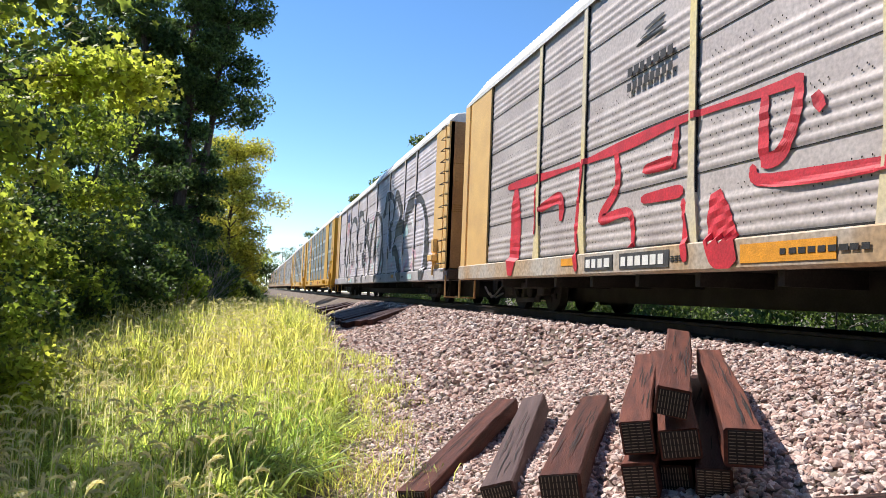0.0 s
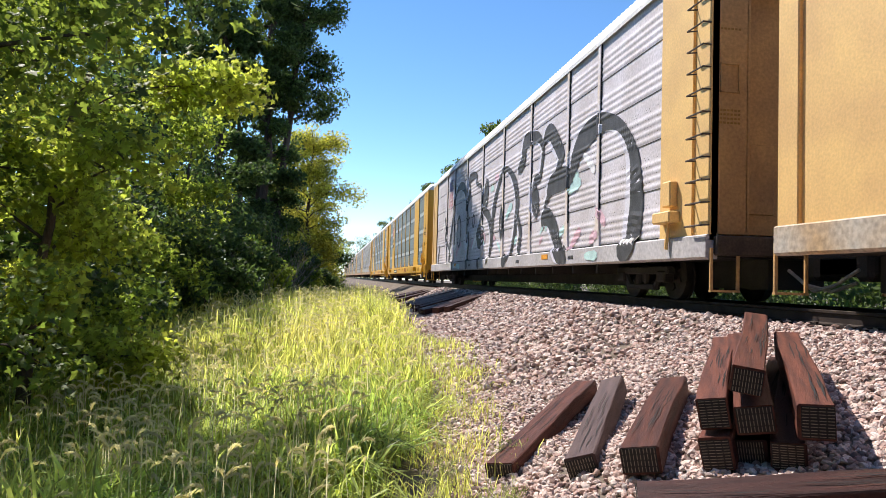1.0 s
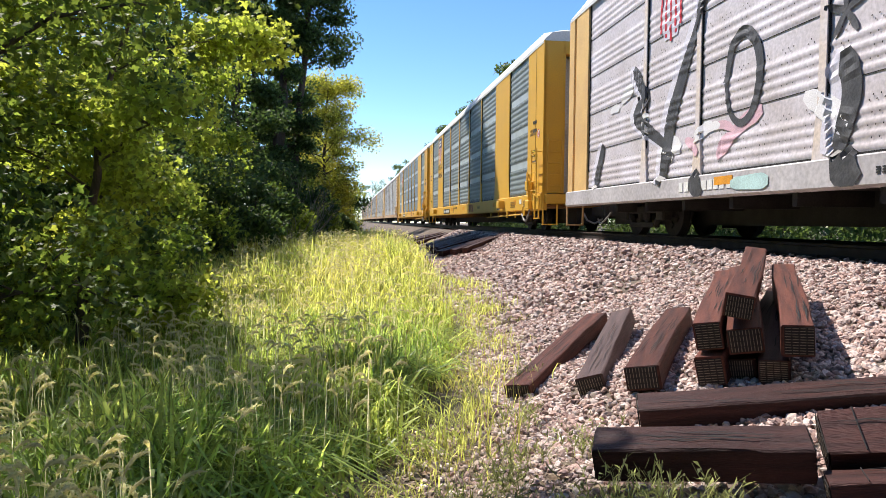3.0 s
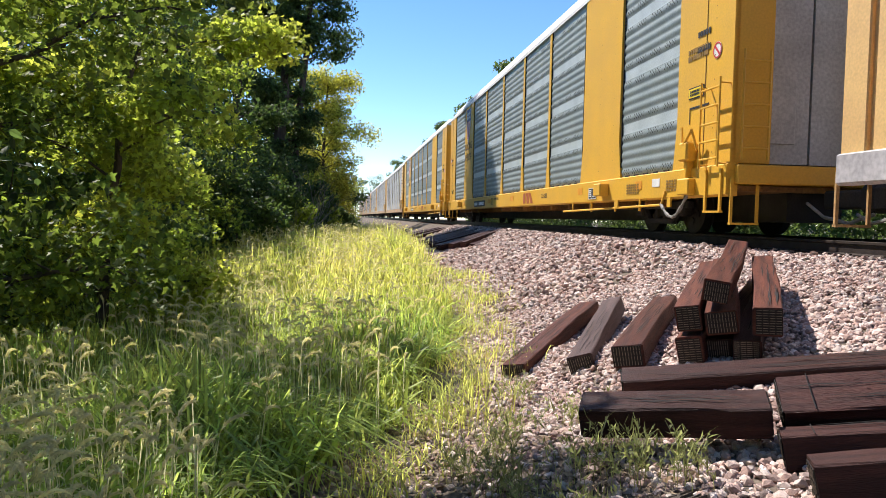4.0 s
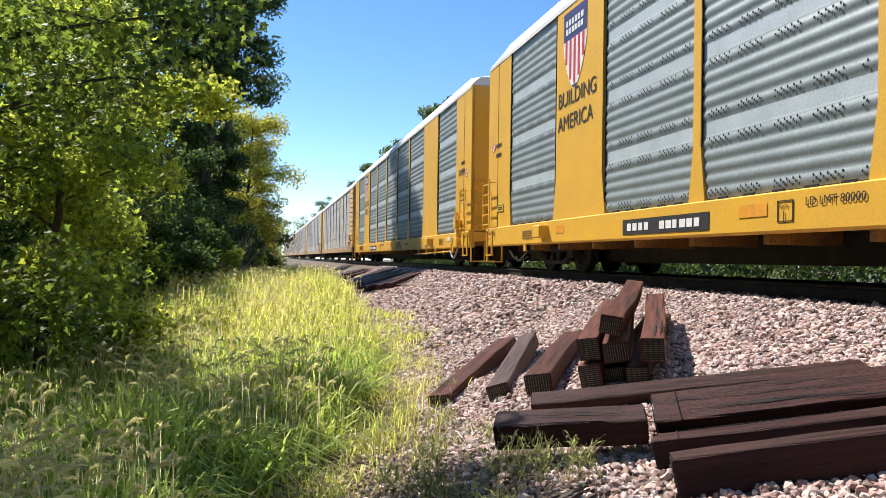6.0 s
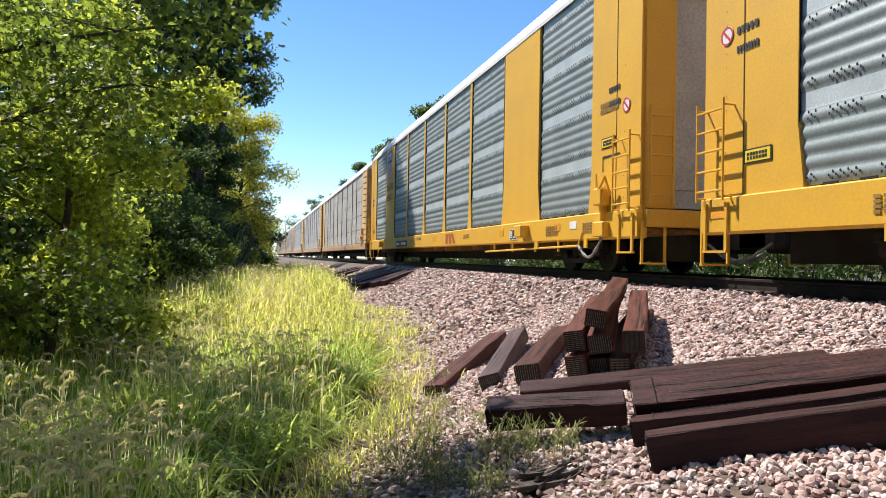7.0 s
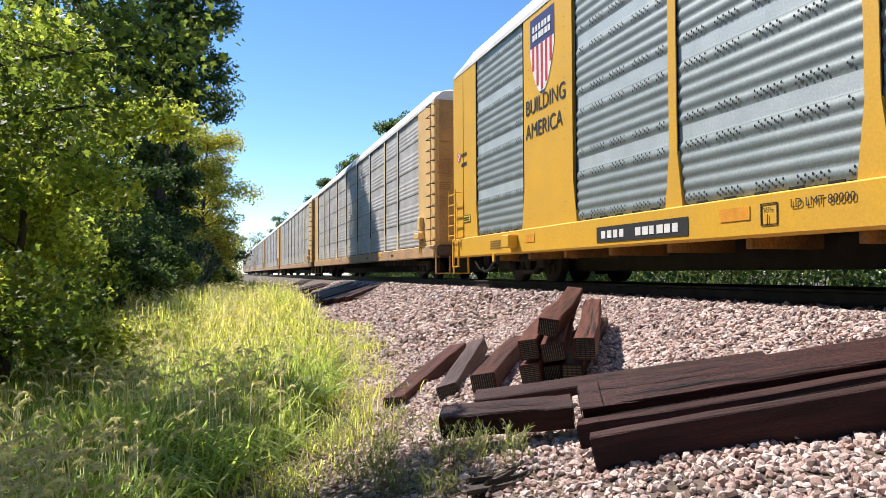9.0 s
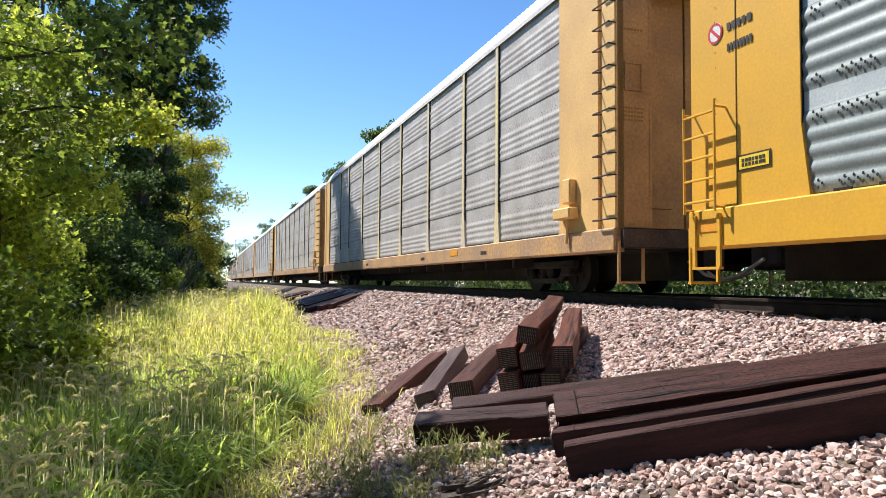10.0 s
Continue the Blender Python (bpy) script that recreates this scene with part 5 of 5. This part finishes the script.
# unseen trees added behind the camera, to cut sky light on surfaces facing it
for k, (x, y, h) in enumerate([(-5.2, -3.5, 9), (-4.6, -8, 10), (-8.5, -1, 11), (-9, -9, 12), (-4.2, -13, 11), (-2.4, -18, 10), (-7, -20, 13), (0.5, -26, 11), (-4.5, -30, 13), (3.0, -36, 12)]):
    make_tree(x, y, h, h * 0.30, 6500, 0.24, M_LEAF_DARK, "dense dark-leaved tree of the wood edge", 230 + k, 0.05, group="wood edge", limbs=14)
for k, (x, y, h) in enumerate([(-4.6, 7.4, 2.0), (-4.7, 9.8, 2.0), (-4.9, 12.2, 2.2), (-4.4, 14.8, 2.2), (-3.5, 17.6, 2.2), (-3.3, 20.5, 2.4), (-3.1, 24.0, 2.4), (-2.8, 28.5, 2.8), (-2.5, 34, 2.3), (-1.8, 39, 1.9), (-1.0, 44, 1.6), (-1.2, 58, 4), (-1.5, 68, 4.5), (-5, 6.5, 3), (-5.2, 9, 3), (-5.6, 11.5, 3.2), (-5.0, 15.5, 3.4), (-4.9, 20, 3.4), (-5.2, 0.5, 2.6), (-4.6, 26, 3.6), (-4.4, 30, 4), (-4.0, 40, 5)]):
    make_tree(x, y, h, h * 0.55, 3600, 0.085 + 0.0022 * y, M_LEAF_DARK if k % 3 else M_LEAF, "low leafy bush at the wood edge", 90 + k, 0.04, group="verge bushes", trunk=0.03, limbs=8, name="bush", clump=0.7)
for k, (x, y, h) in enumerate([(13.0, 51.5, 15.0), (13.5, 77, 16.0), (13, 86, 15.4), (14, 60, 11), (14, 82, 12), (14, 110, 15), (15, 135, 16), (13.5, 178, 18), (16, 200, 18), (15, 30, 9), (15, 20, 8)]):
    make_tree(x, y, h, h * 0.20, 9500, 0.27, M_LEAF_RIGHT, "leafy tree beyond the railway track", 130 + k, 0.12, group="trees beyond the track", limbs=13)
for k in range(44):
    y = -6 + (2.5 * k if k < 28 else 2.6 * (k - 28) + 1.2) + random.Random(k).uniform(-1, 1)
    make_tree((11.3 if k < 28 else 13.6) + random.Random(k + 50).uniform(-0.8, 1.2), y, 2.7 + random.Random(k + 9).uniform(-0.5, 0.8), 1.8, 2600, 0.14, M_LEAF_RIGHT, "leafy bush on the far side of the track", 160 + k, 0.03, group="bushes beyond the track", trunk=0.03, limbs=9, name="bush", clump=0.75)


def dead_bush(x, y, h, seed):
    rnd = random.Random(seed)
    bm = bmesh.new()
    for k in range(26):
        az, ln = rnd.uniform(0, math.tau), h * rnd.uniform(0.6, 1.1)
        p = Vector((0, 0, 0))
        pts = [p]
        d = Vector((math.cos(az) * 0.5, math.sin(az) * 0.5, 1)).normalized()
        for i in range(5):
            d = (d + Vector((rnd.uniform(-1, 1), rnd.uniform(-1, 1), rnd.uniform(-0.5, 0.5))) * 0.3).normalized()
            p = p + d * ln / 5
            pts.append(p)
            if i > 1:
                e = p + (d + Vector((rnd.uniform(-1, 1), rnd.uniform(-1, 1), 0.1))).normalized() * ln * 0.22
                tube(bm, p, e, 0.006, 4, 0.002)
        limb(bm, pts, 0.014, 0.004, 4)
    ob = tagged(part("dead_bush", bm, M_TWIG), "leafless grey twiggy bush at the wood edge", "bush")
    ob.matrix_basis = pose(x, y, ground_z(x, y) - 0.03)


dead_bush(-2.6, 23.0, 2.4, 1)
dead_bush(-2.2, 27.5, 2.6, 2)


def grass_field(name, n, xr, yr, keep, length, width, mat, seed, label, lean=0.5):
    """Bent tapering blades as joined geometry."""
    rng = np.random.default_rng(seed)
    xs, ys = [], []
    while len(xs) < n:
        x, y = rng.uniform(*xr), rng.uniform(*yr)
        if rng.random() < keep(x, y):
            xs.append(x)
            ys.append(y)
    P = np.array([(x, y, ground_z(x, y) - 0.02) for x, y in zip(xs, ys)])
    n = len(P)
    az = rng.uniform(0, math.tau, n)
    d = np.stack([np.cos(az), np.sin(az), 0 * az], 1)
    s = np.stack([-np.sin(az + rng.normal(0, 0.6, n)), np.cos(az), 0 * az], 1)
    patch = np.array([0.75 + 0.5 * noise.noise((x * 0.8, y * 0.8, 9)) for x, y in zip(xs, ys)])
    L = (length * rng.uniform(0.55, 1.25, n) * patch)[:, None]
    B = (lean * rng.uniform(0.1, 1.2, n))[:, None]
    W = (width * rng.uniform(0.6, 1.3, n))[:, None]
    rows = []
    for u, w in ((0, 0.7), (0.35, 1.0), (0.7, 0.75)):
        c = P + d * L * B * u ** 2 + np.array((0, 0, 1)) * L * (u - 0.45 * B * u ** 3)
        rows += [c - s * W * w, c + s * W * w]
    rows.append(P + d * L * B * 1.05 + np.array((0, 0, 1)) * L * (1 - 0.62 * B))
    v = np.stack(rows, 1).reshape(-1, 3)
    b = (np.arange(n) * 7).tolist()
    f = []
    for k in b:
        f += [(k, k + 1, k + 3, k + 2), (k + 2, k + 3, k + 5, k + 4), (k + 4, k + 5, k + 6)]
    return tagged(from_lists(name, v.tolist(), f, mat), label, "grass", kind="stuff")


def verge(y):
    """Right-hand limit of the tall grass."""
    return float(np.interp(y, (-1, 0, 2.3, 4.9, 8.5, 12, 20, 28, 40), (-1.9, -1.6, -0.95, 0.05, 0.9, 1.2, 1.55, 1.75, 1.8))) + 0.12 * math.sin(y * 2.1) + 0.06 * math.sin(y * 5.3)


def keep_tall(x, y):
    return 1 - smooth(verge(y) - 0.55, verge(y) + 0.1, x)


GL = "tall green foxtail grass along the track verge"
GY = "sunlit yellow-green tall grass along the track verge"
grass_field("tall_grass", 44000, (-4.4, 1.2), (-3.0, 9.0), keep_tall, 0.74, 0.0112, M_GRASS, 1, GL, 1.2)
grass_field("tall_grass", 30000, (-3.8, 2.2), (8.0, 34), keep_tall, 0.82, 0.012, M_GRASS_DRY_SUNLIT, 2, GY, 0.7)
grass_field("tall_grass", 9000, (-3.8, 2.2), (4.0, 10), keep_tall, 0.72, 0.009, M_GRASS_DRY_SUNLIT, 3, GY, 1.0)
grass_field("short_grass", 3600, (-1.6, 2.4), (0.5, 14), lambda x, y: 0.9 * math.exp(-((x - verge(y) - 0.3) / 0.4) ** 2) * (0.5 + noise.noise((x * 1.6, y * 1.6, 2))), 0.34, 0.0045, M_GRASS_DRY_SUNLIT, 4, "short yellowing grass at the ballast edge", 0.9)
grass_field("far_grass", 9000, (8.8, 12.5), (-4, 45), lambda x, y: 1.0, 0.55, 0.012, M_LEAF_RIGHT, 5, "grass on the far side of the track")


def foxtails(n, seed):
    """Nodding seed heads on thin stalks."""
    rng = np.random.default_rng(seed)
    bm_v, bm_f, mi = [], [], []
    got = 0
    while got < n:
        y = -0.4 + 24 * rng.random() ** 1.7
        x = rng.uniform(-3.0, verge(y))
        if rng.random() > keep_tall(x, y) * (0.55 + noise.noise((x * 0.9, y * 0.9, 5))):
            continue
        got += 1
        z = ground_z(x, y)
        h = rng.uniform(0.45, 0.78)
        az = rng.uniform(0, math.tau)
        d = np.array((math.cos(az), math.sin(az), 0))
        s = np.array((-math.sin(az), math.cos(az), 0))
        hl = rng.uniform(0.09, 0.15)
        # stalk, then an arched head
        pts = [np.array((x, y, z)) + d * 0.10 * h * u * u + np.array((0, 0, h * u)) for u in (0, 0.5, 1)]
        tip = pts[-1]
        ang = np.linspace(0.2, rng.uniform(1.5, 2.5), 6)
        head = [tip]
        for a in ang[1:]:
            head.append(head[-1] + (d * math.sin(a) + np.array((0, 0, math.cos(a)))) * hl / 5 * 1.2)
        w = 0.0022
        b = len(bm_v)
        for p in pts:
            bm_v += [p - s * w, p + s * w]
        bm_f += [(b, b + 1, b + 3, b + 2), (b + 2, b + 3, b + 5, b + 4)]
        b = len(bm_v)
        R = [0.003, 0.008, 0.011, 0.010, 0.007, 0.002]
        for i, p in enumerate(head):
            for k in range(5):
                q = k * math.tau / 5 + 0.6 * i
                bm_v.append(p + s * R[i] * math.cos(q) + np.cross(s, d) * R[i] * math.sin(q))
        for i in range(5):
            for k in range(5):
                bm_f.append((b + i * 5 + k, b + i * 5 + (k + 1) % 5, b + i * 5 + 5 + (k + 1) % 5, b + i * 5 + 5 + k))
        # bristles
        for i in range(1, 5):
            for k in range(4):
                q = rng.uniform(0, math.tau)
                o = s * math.cos(q) + np.cross(s, d) * math.sin(q)
                p = head[i]
                t = head[min(5, i + 1)] - p
                b = len(bm_v)
                bm_v += [p + o * 0.008, p + o * 0.008 + t * 0.25, p + o * 0.026 + t * 0.6]
                bm_f.append((b, b + 1, b + 2))
    ob = from_lists("foxtail_heads", [tuple(p) for p in bm_v], bm_f, M_SEED)
    return tagged(ob, "pale nodding foxtail seed heads above the grass", "grass", kind="stuff")


foxtails(2300, 5)


def weed(x, y, h, n, seed):
    rng = np.random.default_rng(seed)
    v, f = [], []
    z0 = ground_z(x, y)
    for k in range(n):
        az, L = rng.uniform(0, math.tau), h * rng.uniform(0.5, 1.1)
        d = np.array((math.cos(az), math.sin(az), 0.0))
        s = np.array((-math.sin(az), math.cos(az), 0.0))
        o = np.array((rng.normal(0, 0.09), rng.normal(0, 0.07), 0))
        pts = [o + d * L * 0.45 * u * u + np.array((0, 0, L * (u - 0.15 * u * u))) for u in (0, 0.35, 0.7, 1)]
        b = len(v)
        for i, p in enumerate(pts):
            v += [p - s * 0.0020, p + s * 0.0020]
        f += [(b + 2 * i, b + 2 * i + 1, b + 2 * i + 3, b + 2 * i + 2) for i in range(3)]
        for i in range(11):
            u = rng.uniform(0.25, 1)
            p = o + d * L * 0.45 * u * u + np.array((0, 0, L * (u - 0.15 * u * u)))
            e = p + rng.normal(0, 0.4, 3) * 0.06 + np.array((0, 0, 0.03))
            b = len(v)
            q = rng.normal(0, 1, 3) * 0.007
            v += [p, (p + e) / 2 + q, e]
            f.append((b, b + 1, b + 2))
    ob = from_lists("weed", [tuple(p) for p in v], f, M_WEED)
    ob.matrix_basis = pose(x, y, z0)
    return tagged(ob, "wiry green weed growing between stones beside the ties", "weed", group="weeds")


for k, (x, y, h, n) in enumerate([(0.62, 1.95, 0.36, 26), (0.80, 1.80, 0.38, 28), (1.02, 1.72, 0.34, 24), (0.42, 1.55, 0.26, 30), (0.18, 2.15, 0.34, 40), (0.30, 2.75, 0.30, 30), (0.95, 3.1, 0.26, 24),  (0.25, 1.85, 0.26, 22), (0.05, 2.5, 0.28, 22), (0.55, 3.2, 0.25, 18), (-0.1, 1.2, 0.22, 16), (0.75, 4.2, 0.3, 26), (0.5, 5.0, 0.32, 26), (1.05, 5.3, 0.26, 18)]):
    weed(x, y, h, n, k)


def litter():
    """Dead leaves and bits of twig on the shaded dirt."""
    rng = np.random.default_rng(12)
    n = 5200
    v, f = [], []
    for k in range(n):
        x, y = rng.uniform(-1.6, 1.1), rng.uniform(-1.6, 4.0)
        z = ground_z(x, y) + rng.uniform(0.006, 0.03)
        a, L = rng.uniform(0, math.tau), rng.uniform(0.02, 0.055)
        thin = rng.random() < 0.45
        W = L * (0.10 if thin else 0.38)
        L *= 2.4 if thin else 1
        d, s = np.array((math.cos(a), math.sin(a), rng.normal(0, 0.2))), np.array((-math.sin(a), math.cos(a), rng.normal(0, 0.3)))
        p = np.array((x, y, z))
        b = len(v)
        v += [p - d * L, p + s * W, p + d * L, p - s * W]
        f += [(b, b + 1, b + 2), (b, b + 2, b + 3)]
    ob = from_lists("leaf_litter", [tuple(p) for p in v], f, M_LITTER)
    tagged(ob, "dry brown leaf and twig litter on the dirt", "leaf litter", kind="stuff")


M_LITTER = material("dead_leaf", (0.20, 0.13, 0.075), 0.9, var=0.3, island=0.5, second=(0.26, 0.21, 0.15))
litter()


def rotten_wood(x, y):
    """A splintered slab of decayed timber: long ragged flakes on a broken core."""
    rnd = random.Random(31)

    def thick(bm):
        r = bmesh.ops.extrude_face_region(bm, geom=bm.faces[:])
        bmesh.ops.translate(bm, vec=(0, 0, -0.03), verts=[e for e in r["geom"] if isinstance(e, bmesh.types.BMVert)])
        bmesh.ops.recalc_face_normals(bm, faces=bm.faces)
        return bm

    bm = bmesh.new()
    bm.faces.new([bm.verts.new((0.10 * math.cos(a) * rnd.uniform(0.75, 1.1), -0.05 + 0.30 * math.sin(a) * rnd.uniform(0.75, 1.1), 0.012)) for a in [k * math.tau / 14 for k in range(14)]])
    ob = tagged(part("rotten_wood", thick(bm), M_ROT), "splintered dark rotten wood slab lying on litter", "wood scrap")
    ob.matrix_basis = pose(x, y, ground_z(x, y) + 0.02, 0, 0, -62)
    for k in range(16):
        bm = bmesh.new()
        o, ln, wd = rnd.uniform(-0.10, 0.10), rnd.uniform(0.16, 0.46), rnd.uniform(0.012, 0.035)
        y0, z0 = rnd.uniform(-0.3, 0.0), 0.005 + rnd.uniform(0, 0.05) * (1 - abs(o) / 0.12)
        n = 6
        left, right = [], []
        for i in range(n + 1):
            u = i / n
            half = wd * (math.sin(math.pi * min(1, 0.12 + u * 0.86)) ** 0.6) * rnd.uniform(0.6, 1.1)
            c = o + 0.03 * math.sin(3 * u + k)
            left.append(bm.verts.new((c - half, y0 + ln * u, z0 + rnd.uniform(0, 0.010))))
            right.append(bm.verts.new((c + half, y0 + ln * u, z0 + 0.012 + rnd.uniform(0, 0.010))))
        for i in range(n):
            bm.faces.new((left[i], right[i], right[i + 1], left[i + 1]))
        part("flake", thick(bm), M_ROT, ob)


def dry_vine(x, y):
    """A thin bleached runner looping over the stones."""
    bm = bmesh.new()
    pts = [Vector((0.40 * u - 0.02, 0.05 * math.sin(5 * u), 0.035 + 0.06 * math.sin(math.pi * u))) for u in [i / 9 for i in range(10)]]
    limb(bm, pts, 0.0045, 0.002, 5)
    limb(bm, [pts[1], pts[1] + Vector((-0.01, 0.03, 0.06)), pts[1] + Vector((0.03, 0.05, 0.12))], 0.004, 0.002, 5)
    limb(bm, [pts[1], pts[1] + Vector((-0.05, -0.02, 0.0)), pts[1] + Vector((-0.10, -0.02, 0.02))], 0.004, 0.002, 5)
    ob = tagged(part("dry_vine", bm, M_TWIG), "bleached dry vine stem lying on ballast stones", "vine")
    ob.matrix_basis = pose(x, y, ground_z(x, y) + 0.01, 0, 0, 12)


M_ROT = material("rotten_wood", (0.055, 0.042, 0.035), 0.9, var=0.35, scale=5, fine=60, bump=0.8, second=(0.10, 0.08, 0.065), stretch=(5, 0.6, 5))
rotten_wood(0.82, 1.40)
dry_vine(2.74, 1.29)


# ---- last line ----
motions()
